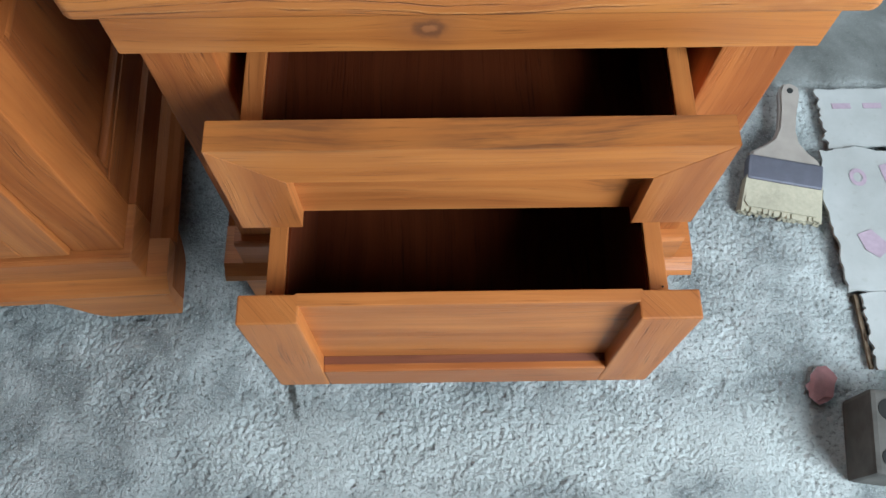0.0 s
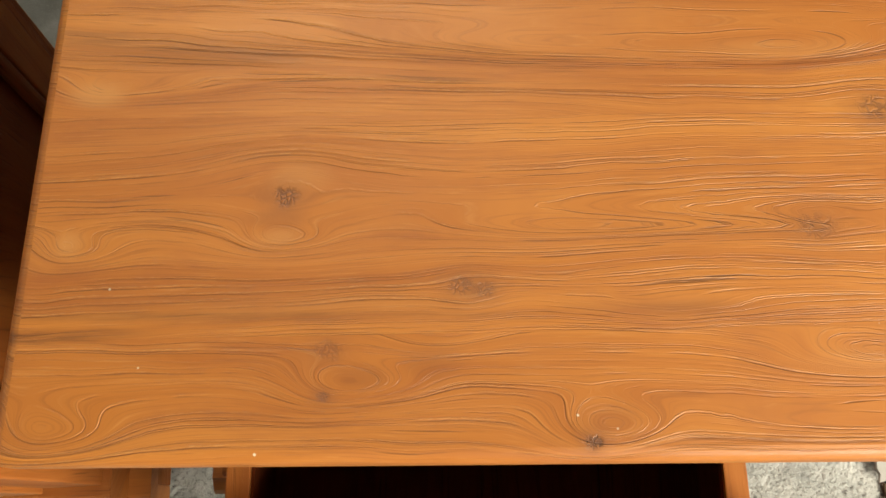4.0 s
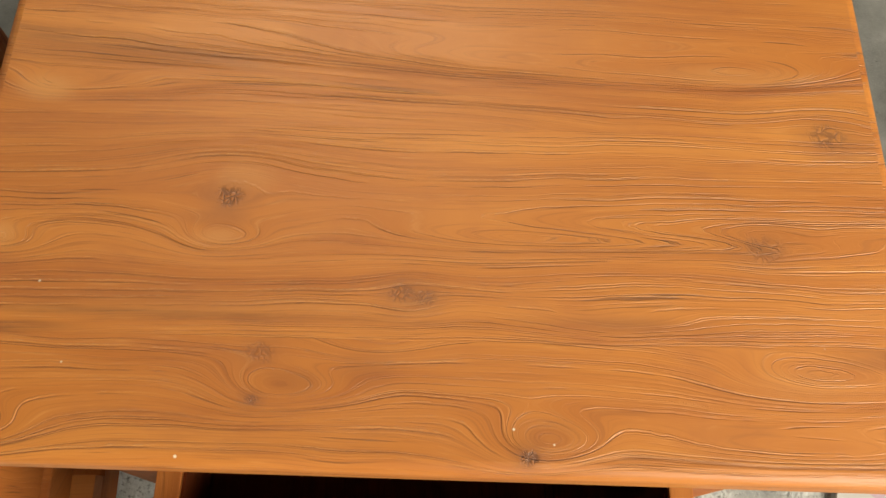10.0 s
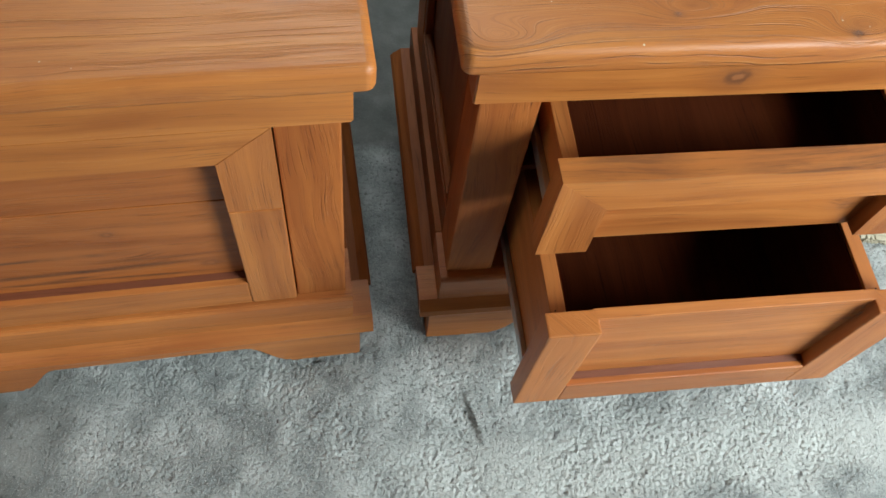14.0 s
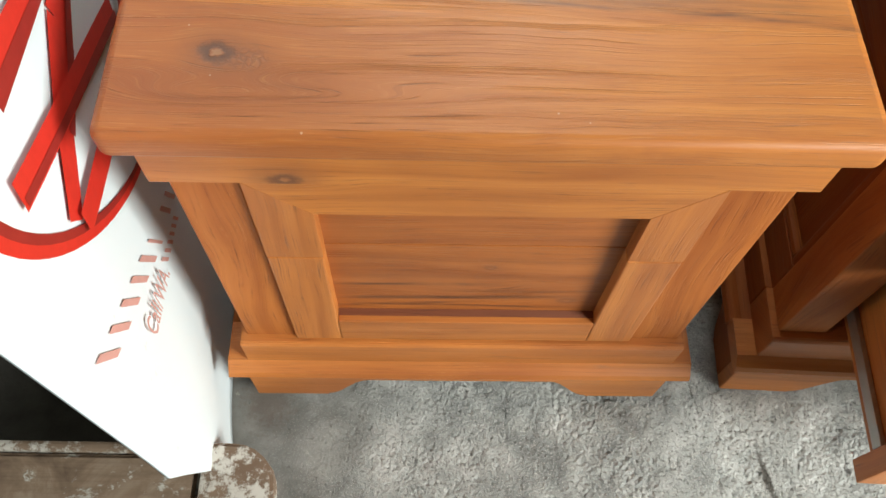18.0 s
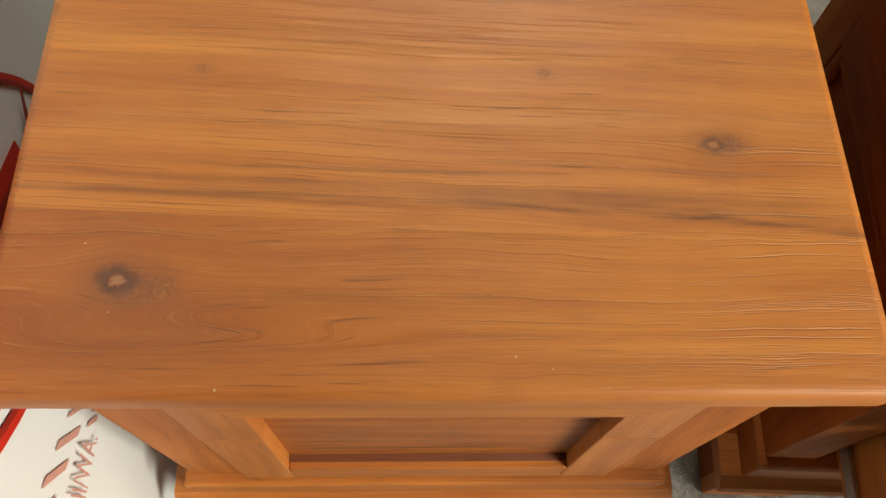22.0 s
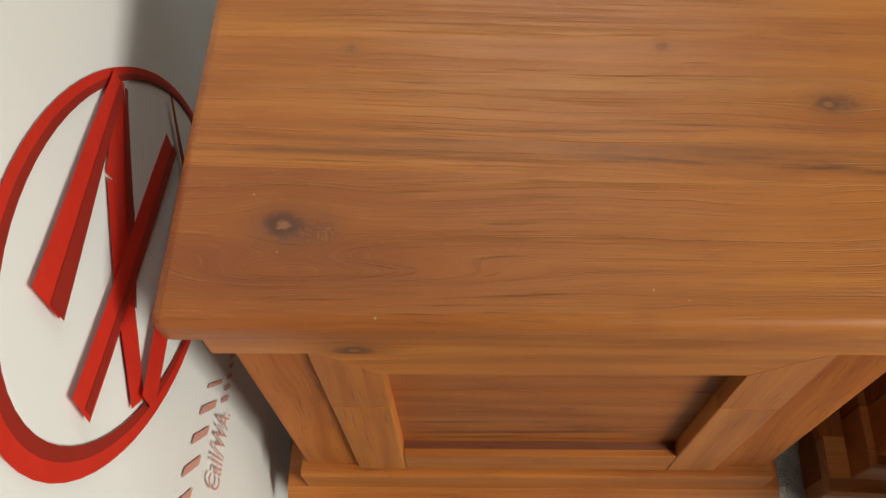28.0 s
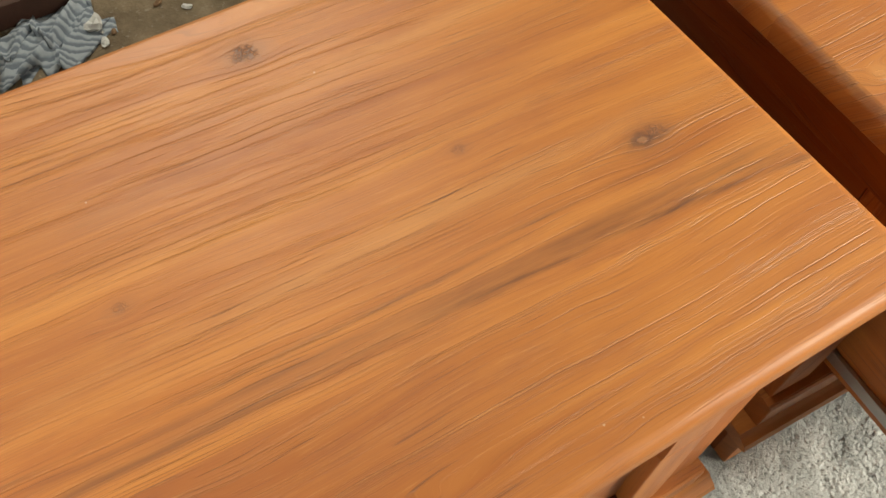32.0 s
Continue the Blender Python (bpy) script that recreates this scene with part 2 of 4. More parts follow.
    return m.done(col, gloss, bump, 0.50 * relief, 0.0010, Specular_IOR_Level=shine if light > 0.5 else 0.12)


def attribute(m, name):
    return m.node("Attribute", attribute_name=name).outputs["Fac"]


def teak_board(name, knots=(), streaks=(), patches=(), rough=0.47, lines=1.0, dust=0.6, spread=0.0042):
    """Varnished teak of a table top, oiled over raised grain. The boards carry the run of their year rings in the attribute
    grain (metres across the rings), how steep that is in slope, and the shade of the board in tone.
    knots: (u, v, radius, darkness, ragged). streaks: dark heartwood (u0, u1, v, half width, slope, darkness).
    patches: soft stains (u, v, half length, half width, amount)."""
    m = Nodes(name)
    co = m.node("TexCoord").outputs["Object"]
    u, v, w = m.xyz(co)
    phi, slope, tone = attribute(m, "grain"), attribute(m, "slope"), attribute(m, "tone")

    def field(su, sv, off, detail=3.0, rough_=0.6):
        return m.noise(m.join(m.math("MULTIPLY", u, su), m.math("MULTIPLY", phi, sv), off), 1.0, detail, rough_)

    jitter = m.math("SUBTRACT", field(38.0, 90.0, 3.0, 4.0, 0.65), 0.5)
    phi_w = m.math("MULTIPLY_ADD", jitter, 0.0022, phi)
    slope = m.math("MAXIMUM", slope, 0.16)

    def year_lines(step, seed, keep_low, keep_high, half, share):
        t = m.math("MULTIPLY", phi_w, 1.0 / step)
        n = m.math("FLOOR", t)
        r = m.node("TexWhiteNoise", None, m.math("ADD", n, seed), noise_dimensions="1D").outputs["Value"]
        q = m.node("TexWhiteNoise", None, m.math("ADD", n, seed + 91.7), noise_dimensions="1D").outputs["Value"]
        d = m.math("SUBTRACT", m.math("FRACT", t), m.math("MULTIPLY_ADD", r, 0.56, 0.22))
        d = m.math("DIVIDE", m.math("MULTIPLY", d, step), slope)
        alive = m.level(m.noise(m.join(m.math("MULTIPLY", u, 7.0), m.math("MULTIPLY", n, 3.7), seed), 1.0, 4.0, 0.7), keep_low, keep_high)
        alive = m.math("MULTIPLY", alive, m.level(q, 1.0 - share, 1.0, 0.0, 1.0))
        groove = m.math("MULTIPLY", m.level(m.math("ABSOLUTE", d), half * 0.25, half, 1.0, 0.0), alive)
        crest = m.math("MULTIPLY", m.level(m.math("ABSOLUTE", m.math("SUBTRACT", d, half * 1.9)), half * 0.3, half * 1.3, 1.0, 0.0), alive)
        return groove, crest

    steep = m.level(slope, 0.18, 0.55)
    groove, crest = year_lines(spread, 3.0, 0.44, 0.60, 0.00055, 0.70)
    thin, thin_crest = year_lines(spread * 0.30, 40.0, 0.40, 0.56, 0.00034, 0.75)
    dense = m.level(field(3.4, 44.0, 7.0, 3.0, 0.6), 0.42, 0.60, 0.12, 1.0)
    thin, thin_crest = m.math("MULTIPLY", thin, dense), m.math("MULTIPLY", thin_crest, dense)
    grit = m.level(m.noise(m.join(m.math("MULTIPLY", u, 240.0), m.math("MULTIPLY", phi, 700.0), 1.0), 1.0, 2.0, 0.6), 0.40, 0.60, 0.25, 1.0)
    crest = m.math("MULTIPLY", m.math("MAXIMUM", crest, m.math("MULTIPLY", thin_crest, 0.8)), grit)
    groove = m.math("MULTIPLY", m.math("MAXIMUM", groove, m.math("MULTIPLY", thin, 0.9)), steep)
    dash = m.level(field(13.0, 620.0, 3.0, 2.0, 0.5), 0.62, 0.70)
    flock = m.level(field(4.0, 26.0, 11.0, 3.0, 0.65), 0.46, 0.64)
    dash = m.math("MULTIPLY", m.math("MULTIPLY", dash, steep), m.math("MULTIPLY_ADD", flock, 0.85, 0.12))
    rings, broad, cloud = field(1.6, 60.0, 0.0, 4.0, 0.62), field(3.0, 15.0, 1.7, 3.0, 0.6), field(10.0, 30.0, 5.0, 4.0, 0.65)
    fibre = field(16.0, 900.0, 8.0, 3.0, 0.6)
    base = m.ramp(rings, [(0.27, (0.405, 0.126, 0.0270)), (0.5, (0.505, 0.179, 0.0385)), (0.73, (0.595, 0.234, 0.0550))])
    col = m.mix(1.0, base, m.ramp(broad, [(0.30, (0.84, 0.74, 0.70)), (0.50, (0.99, 0.97, 0.96)), (0.70, (1.08, 1.08, 1.0))]), "MULTIPLY")
    col = m.mix(1.0, col, m.ramp(tone, [(0.0, (0.70, 0.60, 0.64)), (0.5, (1.0, 1.0, 1.0)), (1.0, (1.10, 1.13, 1.05))]), "MULTIPLY")
    col = m.mix(m.level(cloud, 0.50, 0.76, 0.0, 0.46), col, (0.31, 0.088, 0.027))
    col = m.mix(m.level(fibre, 0.50, 0.72, 0.0, 0.42), col, (0.25, 0.078, 0.023))
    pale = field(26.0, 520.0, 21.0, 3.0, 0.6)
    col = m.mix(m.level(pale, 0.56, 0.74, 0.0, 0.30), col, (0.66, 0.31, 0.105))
    for pu, pv, pa, pb, amount in patches:
        eu, ev = m.math("DIVIDE", m.math("SUBTRACT", u, pu), pa), m.math("DIVIDE", m.math("SUBTRACT", v, pv), pb)
        e = m.math("SQRT", m.math("MULTIPLY_ADD", eu, eu, m.math("MULTIPLY", ev, ev)))
        e = m.math("MULTIPLY_ADD", m.math("SUBTRACT", cloud, 0.5), 1.6, e)
        if amount > 0:
            col = m.mix(m.level(e, 0.2, 1.1, amount, 0.0), col, (0.20, 0.062, 0.026))
        else:
            col = m.mix(m.level(e, 0.2, 1.1, -amount, 0.0), col, (0.66, 0.33, 0.12))
    for s0, s1, sv, sw, incline, dark in streaks:
        centre = m.math("MULTIPLY_ADD", u, incline, sv)
        off = m.math("ABSOLUTE", m.math("SUBTRACT", m.math("MULTIPLY_ADD", jitter, 0.004, v), centre))
        band = m.level(m.math("MULTIPLY_ADD", m.math("SUBTRACT", fibre, 0.5), sw * 1.8, off), sw * 0.1, sw * 1.15, 1.0, 0.0)
        ends = m.math("MULTIPLY", m.level(u, s0, s0 + 0.07), m.level(u, s1 - 0.09, s1, 1.0, 0.0))
        ragged = m.level(field(13.0, 190.0, 0.0, 4.0, 0.65), 0.36, 0.66, 0.20, 1.0)
        col = m.mix(m.math("MULTIPLY", m.math("MULTIPLY", band, ends), m.math("MULTIPLY", ragged, dark)), col, (0.085, 0.034, 0.021))
    # dark year lines, whose colour also holds the shadow line below each ridge
    col = m.mix(m.math("MULTIPLY", groove, 0.62 * lines), col, (0.15, 0.047, 0.016))
    col = m.mix(m.math("MULTIPLY", dash, 0.62), col, (0.095, 0.034, 0.014))
    # crests paler: the light that raised grain catches, painted on
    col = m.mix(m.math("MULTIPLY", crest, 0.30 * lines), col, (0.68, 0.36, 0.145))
    bump = m.math("MULTIPLY_ADD", rings, 0.35, m.math("MULTIPLY", fibre, 0.12))
    bump = m.math("SUBTRACT", bump, m.math("MULTIPLY_ADD", groove, 0.34 * lines, m.math("MULTIPLY", dash, 0.30)))
    bump = m.math("MULTIPLY_ADD", crest, 0.34 * lines, bump)
    for ku, kv, kr, kd, ragged in knots:
        du, dv = m.math("SUBTRACT", u, ku), m.math("SUBTRACT", v, kv)
        d = m.math("SQRT", m.math("MULTIPLY_ADD", dv, dv, m.math("MULTIPLY", m.math("MULTIPLY", du, du), 0.6)))
        wob = m.math("MULTIPLY_ADD", m.math("SUBTRACT", m.noise(co, 110.0, 4.0, 0.7), 0.5), kr * 1.2, d)
        col = m.mix(m.level(wob, kr * 0.2, kr * 2.9, 0.55 * kd, 0.0), col, (0.19, 0.072, 0.036))
        if ragged:
            vor = m.node("TexVoronoi", feature="DISTANCE_TO_EDGE")
            m.put(vor.inputs["Vector"], m.node("VectorMath", co, m.node("VectorMath", m.node("TexNoise", co, None, 160.0).outputs["Color"], (0.008, 0.008, 0.0), operation="MULTIPLY").outputs[0], operation="ADD").outputs[0])
            vor.inputs["Scale"].default_value = 2.0 / kr
            crack = m.level(vor.outputs["Distance"], 0.0, 0.30, 1.0, 0.0)
            dark = m.math("MULTIPLY", m.math("MULTIPLY", crack, m.level(wob, kr * 0.55, kr * 1.25, 1.0, 0.0)), kd)
        else:
            dark = m.math("MULTIPLY", m.math("MULTIPLY", m.level(wob, kr * 0.26, kr * 0.50), m.level(wob, kr * 0.55, kr * 1.25, 1.0, 0.0)), kd)
            core = m.level(wob, kr * 0.18, kr * 0.34, 0.70 * kd, 0.0)
            col = m.mix(core, col, (0.36, 0.19, 0.105))
        col = m.mix(m.math("MULTIPLY", dark, 0.72), col, (0.060, 0.033, 0.028))
        bump = m.math("SUBTRACT", bump, m.math("MULTIPLY", dark, 0.5))
    fleck = m.node("TexVoronoi")
    m.put(fleck.inputs["Vector"], m.join(u, v, 0.0))
    fleck.inputs["Scale"].default_value = 46.0
    dot = m.math("MULTIPLY", m.level(fleck.outputs["Distance"], 0.025, 0.05, 1.0, 0.0), m.level(m.xyz(fleck.outputs["Color"])[0], 0.80, 0.82))
    col = m.mix(m.math("MULTIPLY", dot, dust), col, (0.75, 0.66, 0.52))
    gloss = m.math("MULTIPLY_ADD", cloud, 0.20, m.math("MULTIPLY_ADD", groove, 0.15, rough - 0.10))
    return m.done(col, gloss, bump, 0.95, 0.0010, Specular_IOR_Level=0.58)


TEAK_X, TEAK_Y, TEAK_Z = teak("teak_across", "front", lines=0.32, relief=0.7, wave=0.03, dashes=0.32), teak("teak_deep", "y", lines=0.2, relief=0.6), teak("teak_upright", "z", lines=0.32, relief=0.8, wave=0.03, dashes=0.32)
# dark teak standing in for the shade at the foot of a panel
SHADE_STRIP = teak("shade_strip", "front", lines=0.2, dashes=0.2, rough=0.7, tint=(0.34, 0.24, 0.23))
TEAK_POST = teak("teak_post", "z", shine=0.22, rough=0.58, lines=0.42, relief=0.8, wave=0.07, dashes=0.35, tint=(0.86, 0.78, 0.74))
# side boards: darker figured teak, with the shade between the cabinets in the tint
TEAK_SIDE_SHADED = teak("teak_side_shaded", "y", shine=0.22, rough=0.55, lines=0.50, relief=0.8, wave=0.10, dashes=0.4, tint=(0.64, 0.54, 0.48))
TEAK_SIDE_UP_SHADED = teak("teak_side_panel_shaded", "z", shine=0.22, rough=0.55, lines=0.50, relief=0.8, wave=0.08, dashes=0.4, tint=(0.60, 0.50, 0.45))
# inside faces: teak at about a sixth of its colour, and redder
TEAK_IN = teak("dark_inside", "y", tint=(1.2, 0.7, 0.6), light=0.17, rough=0.85, lines=0.2)


def plain(name, colour, rough, grain=40.0, amount=0.25, bump=0.2, **extra):
    m = Nodes(name)
    co = m.node("TexCoord").outputs["Object"]
    a = m.noise(co, grain, 5.0, 0.6)
    b = m.noise(co, grain * 0.13, 3.0, 0.5)
    f = m.math("MULTIPLY_ADD", b, amount * 1.2, m.math("MULTIPLY_ADD", a, amount, 1.0 - amount * 1.1))
    col = m.mix(1.0, (*colour, 1), m.node("CombineColor", f, f, f).outputs[0], "MULTIPLY")
    return m.done(col, rough, a, bump, 0.001, **extra)


def concrete():
    """Rough cement floor: pebbly, pitted and dusted white in the middle, smoother and darker to the west and north."""
    m = Nodes("rough_cement")
    co = m.node("TexCoord").outputs["Object"]
    x, y, z = m.xyz(co)
    flat = m.join(x, y, 0.0)
    lump = m.noise(flat, 190.0, 3.0, 0.6)
    grit = m.noise(flat, 440.0, 3.0, 0.65)
    pit = m.noise(flat, 120.0, 5.0, 0.75)
    blotch = m.noise(flat, 5.5, 6.0, 0.66, 0.1)
    dust = m.noise(flat, 11.0, 6.0, 0.72, 0.1)
    where = m.math("MULTIPLY_ADD", m.noise(flat, 4.0, 4.0), 0.45, x)
    rough_zone = m.level(where, -0.40, -0.16)
    north = m.level(m.math("MULTIPLY_ADD", m.noise(flat, 14.0, 4.0), 0.04, y), 0.335, 0.372)
    rough_zone = m.math("MULTIPLY", rough_zone, m.level(m.math("MULTIPLY_ADD", m.noise(flat, 9.0, 4.0), 0.12, y), -0.30, -0.14, 0.80, 1.0))
    rough_zone = m.math("MULTIPLY", rough_zone, m.math("MULTIPLY_ADD", north, -0.85, 1.0))
    smooth_col = m.ramp(blotch, [(0.30, (0.080, 0.078, 0.072)), (0.50, (0.145, 0.143, 0.134)), (0.70, (0.235, 0.233, 0.220))])
    rough_col = m.ramp(m.math("MULTIPLY_ADD", m.math("SUBTRACT", blotch, 0.5), 0.7, dust), [(0.32, (0.26, 0.271, 0.271)), (0.50, (0.43, 0.442, 0.438)), (0.70, (0.66, 0.67, 0.665))])
    # a strip of spilt white dust in front of the drawers
    strip = m.math("MULTIPLY", m.level(m.math("ABSOLUTE", m.math("MULTIPLY_ADD", m.math("SUBTRACT", dust, 0.5), 0.12, m.math("ADD", y, 0.195))), 0.015, 0.075, 1.0, 0.0), m.level(x, -0.15, 0.02))
    rough_col = m.mix(m.math("MULTIPLY", strip, 0.75), rough_col, (0.68, 0.68, 0.66))
    col = m.mix(rough_zone, smooth_col, rough_col)
    dark = m.math("MULTIPLY", m.level(pit, 0.60, 0.70), m.math("MULTIPLY_ADD", rough_zone, 0.34, 0.10))
    col = m.mix(dark, col, (0.095, 0.090, 0.080))
    # low spots of the bump darkened: shade between pebbles put into the colour
    pebble_shade = m.math("MULTIPLY", m.level(lump, 0.30, 0.50, 1.0, 0.0), m.math("MULTIPLY", rough_zone, m.level(blotch, 0.42, 0.60, 0.45, 0.85)))
    col = m.mix(pebble_shade, col, (0.15, 0.146, 0.135))
    bright = m.math("MULTIPLY", m.level(grit, 0.54, 0.68), m.math("MULTIPLY", rough_zone, 0.65))
    col = m.mix(bright, col, (0.66, 0.65, 0.62))
    # small dark pits and pale crumbs of mortar all over
    for scale, share, size, tint in ((24.0, 0.93, 0.07, (0.06, 0.055, 0.048)), (58.0, 0.96, 0.12, (0.55, 0.54, 0.51))):
        cell = m.node("TexVoronoi")
        m.put(cell.inputs["Vector"], m.join(m.math("MULTIPLY_ADD", lump, 0.012, x), m.math("MULTIPLY_ADD", grit, 0.012, y), 0.0))
        cell.inputs["Scale"].default_value = scale
        dot = m.math("MULTIPLY", m.level(cell.outputs["Distance"], size * 0.5, size * 1.4, 1.0, 0.0), m.level(m.xyz(cell.outputs["Color"])[0], share, share + 0.01))
        col = m.mix(m.math("MULTIPLY", dot, 0.35), col, tint)
    # spots: a gouge, a rusty stain
    for cx, cy, ang, la, lb, tint, amt in ((0.060, -0.115, 1.80, 0.042, 0.006, (0.06, 0.05, 0.04), 0.85), (-0.507, -0.20, 1.9, 0.035, 0.012, (0.10, 0.035, 0.022), 0.75), (-0.60, -0.02, 1.5, 0.07, 0.04, (0.10, 0.062, 0.045), 0.45)):
        dx, dy = m.math("SUBTRACT", x, cx), m.math("SUBTRACT", y, cy)
        a = m.math("MULTIPLY_ADD", dx, math.cos(ang) / la, m.math("MULTIPLY", dy, math.sin(ang) / la))
        b = m.math("MULTIPLY_ADD", dx, -math.sin(ang) / lb, m.math("MULTIPLY", dy, math.cos(ang) / lb))
        d = m.math("SQRT", m.math("MULTIPLY_ADD", a, a, m.math("MULTIPLY", b, b)))
        d = m.math("MULTIPLY_ADD", m.math("SUBTRACT", pit, 0.5), 2.2, d)
        col = m.mix(m.math("MULTIPLY", m.level(d, 0.4, 1.2, 1.0, 0.0), amt), col, tint)
    h = m.math("MULTIPLY", m.math("MULTIPLY_ADD", lump, 0.60, m.math("MULTIPLY", grit, 0.6)), m.math("MULTIPLY_ADD", rough_zone, 0.9, 0.10))
    h = m.math("ADD", h, m.math("SUBTRACT", m.math("MULTIPLY", dust, 0.35), m.math("MULTIPLY", dark, 1.2)))
    return m.done(col, 0.93, h, 0.9, 0.0058, Specular_IOR_Level=0.2)


CEMENT = concrete()
PLASTER = plain("beige_plaster", (0.12, 0.105, 0.085), 0.9, 30.0, 0.3)
SOFFIT = plain("grey_soffit", (0.12, 0.115, 0.105), 0.95, 20.0, 0.2)
IRON = plain("dark_iron", (0.05, 0.035, 0.028), 0.6, 80.0, 0.3, Metallic=0.6)
STEEL = plain("zinc_runner", (0.45, 0.45, 0.44), 0.4, 80.0, 0.2, Metallic=0.9)

# ---- mesh helpers ----


def link(name, bm, mat, parent=None, label="", smooth=False):
    me = bpy.data.meshes.new(name)
    bm.normal_update()
    bm.to_mesh(me)
    bm.free()
    if smooth:
        for p in me.polygons:
            p.use_smooth = True
    me.materials.append(mat)
    ob = new(name, me)
    if parent:
        ob.parent = parent
    if label:
        ob["label"] = label
    return ob


def part(name, bm, material, parent, label="", smooth=False):
    return link(name, bm, material, parent, label, smooth)


def box(x0, x1, y0, y1, z0, z1, r=0.0015, seg=2):
    bm = bmesh.new()
    bmesh.ops.create_cube(bm, size=1.0, matrix=Matrix.LocRotScale(((x0 + x1) / 2, (y0 + y1) / 2, (z0 + z1) / 2), None, (x1 - x0, y1 - y0, z1 - z0)))
    if r:
        bmesh.ops.bevel(bm, geom=bm.edges[:], offset=r, segments=seg, affect="EDGES", profile=0.6)
    return bm


def prism(profile, axis, a, b, r=0.0):
    """A closed outline, extruded along an axis from a to b."""
    bm = bmesh.new()

    def at(p, t):
        return {"x": (t, p[0], p[1]), "y": (p[0], t, p[1]), "z": (p[0], p[1], t)}[axis]

    lo = [bm.verts.new(at(p, a)) for p in profile]
    hi = [bm.verts.new(at(p, b)) for p in profile]
    n = len(profile)
    bm.faces.new(lo)
    bm.faces.new(hi[::-1])
    for i in range(n):
        bm.faces.new((lo[i], hi[i], hi[(i + 1) % n], lo[(i + 1) % n]))
    bmesh.ops.recalc_face_normals(bm, faces=bm.faces[:])
    if r:
        bmesh.ops.bevel(bm, geom=[e for e in bm.edges if e.calc_face_angle(0) > 0.7], offset=r, segments=2, affect="EDGES")
    return bm


# ---- the room ----
def value_noise(px, py, cell, seed):
    """Smooth random heights between 0 and 1 on a lattice with the given spacing."""
    rng = np.random.default_rng(seed)
    table = rng.random((1024, 1024))
    gx, gy = (px + 5.0) / cell, (py + 5.0) / cell
    ix, iy = np.floor(gx).astype(int), np.floor(gy).astype(int)
    fx, fy = gx - ix, gy - iy
    fx, fy = fx * fx * (3 - 2 * fx), fy * fy * (3 - 2 * fy)
    a, b = table[ix % 1024, iy % 1024], table[(ix + 1) % 1024, iy % 1024]
    c, d = table[ix % 1024, (iy + 1) % 1024], table[(ix + 1) % 1024, (iy + 1) % 1024]
    return (a * (1 - fx) + b * fx) * (1 - fy) + (c * (1 - fx) + d * fx) * fy


def floor_sheet():
    """The cement as cast: pebbly in the middle, trowelled smoother to the west and to the north."""
    xs = np.concatenate([np.linspace(-2.6, -0.96, 12), np.arange(-0.95, 0.951, 0.0021), np.linspace(0.96, 2.8, 12)])
    ys = np.concatenate([np.linspace(-3.2, -0.64, 14), np.arange(-0.63, 0.421, 0.0021), np.linspace(0.43, 1.05, 6)])
    px, py = np.meshgrid(xs, ys, indexing="ij")
    tilt = px + 0.25 * py
    grain = 0.40 * value_noise(tilt, py - 0.2 * px, 0.0045, 1) + 0.60 * np.random.default_rng(2).random(px.shape)
    swell = value_noise(px, py, 0.05, 3) + 0.5 * value_noise(px, py, 0.017, 4)
    bare = np.clip((value_noise(px, py, 0.075, 5) + 0.5 * value_noise(px, py, 0.024, 6) - 0.45) / 0.45, 0.2, 1)
    rough = np.clip((px + 0.4 * (value_noise(px, py, 0.16, 7) - 0.5) + 0.48) / 0.26, 0.12, 1) * np.clip((0.36 - py) / 0.03, 0.15, 1) * np.clip((py + 0.36 + 0.12 * (value_noise(px, py, 0.1, 9) - 0.5)) / 0.16, 0.75, 1)
    pits = np.clip((value_noise(px, py, 0.009, 8) - 0.80) / 0.12, 0, 1)
    edge = np.clip((0.95 - np.abs(px)) / 0.05, 0, 1) * np.clip((py + 0.63) / 0.05, 0, 1) * np.clip((0.42 - py) / 0.05, 0, 1)
    pz = -edge * rough * (0.0060 * bare * (1 - grain) + 0.0010 * swell + 0.0020 * pits)
    nx, ny = len(xs), len(ys)
    me = bpy.data.meshes.new("floor")
    me.vertices.add(nx * ny)
    me.vertices.foreach_set("co", np.stack([px, py, pz], -1).astype(np.float32).ravel())
    k = (np.arange(nx - 1)[:, None] * ny + np.arange(ny - 1)[None, :]).ravel()
    quads = np.stack([k, k + ny, k + ny + 1, k + 1], -1).astype(np.int32)
    me.loops.add(quads.size)
    me.loops.foreach_set("vertex_index", quads.ravel())
    me.polygons.add(len(quads))
    me.polygons.foreach_set("loop_start", (np.arange(len(quads)) * 4).astype(np.int32))
    me.polygons.foreach_set("use_smooth", np.ones(len(quads), dtype=bool))
    me.update(calc_edges=True)
    me.materials.append(CEMENT)
    return new("floor", me)


floor = floor_sheet()
tagged(floor, "rough grey cement floor, dusty and pitted", "floor", kind="structure")


def dirt():
    m = Nodes("trodden_earth")
    co = m.node("TexCoord").outputs["Object"]
    a, b = m.noise(co, 9.0, 6.0, 0.65), m.noise(co, 70.0, 4.0, 0.7)
    col = m.ramp(a, [(0.3, (0.13, 0.092, 0.058)), (0.55, (0.27, 0.205, 0.135)), (0.75, (0.42, 0.345, 0.25))])
    col = m.mix(m.level(b, 0.56, 0.7, 0.0, 0.5), col, (0.42, 0.37, 0.30))
    return m.done(col, 0.95, b, 0.8, 0.008, Specular_IOR_Level=0.15)


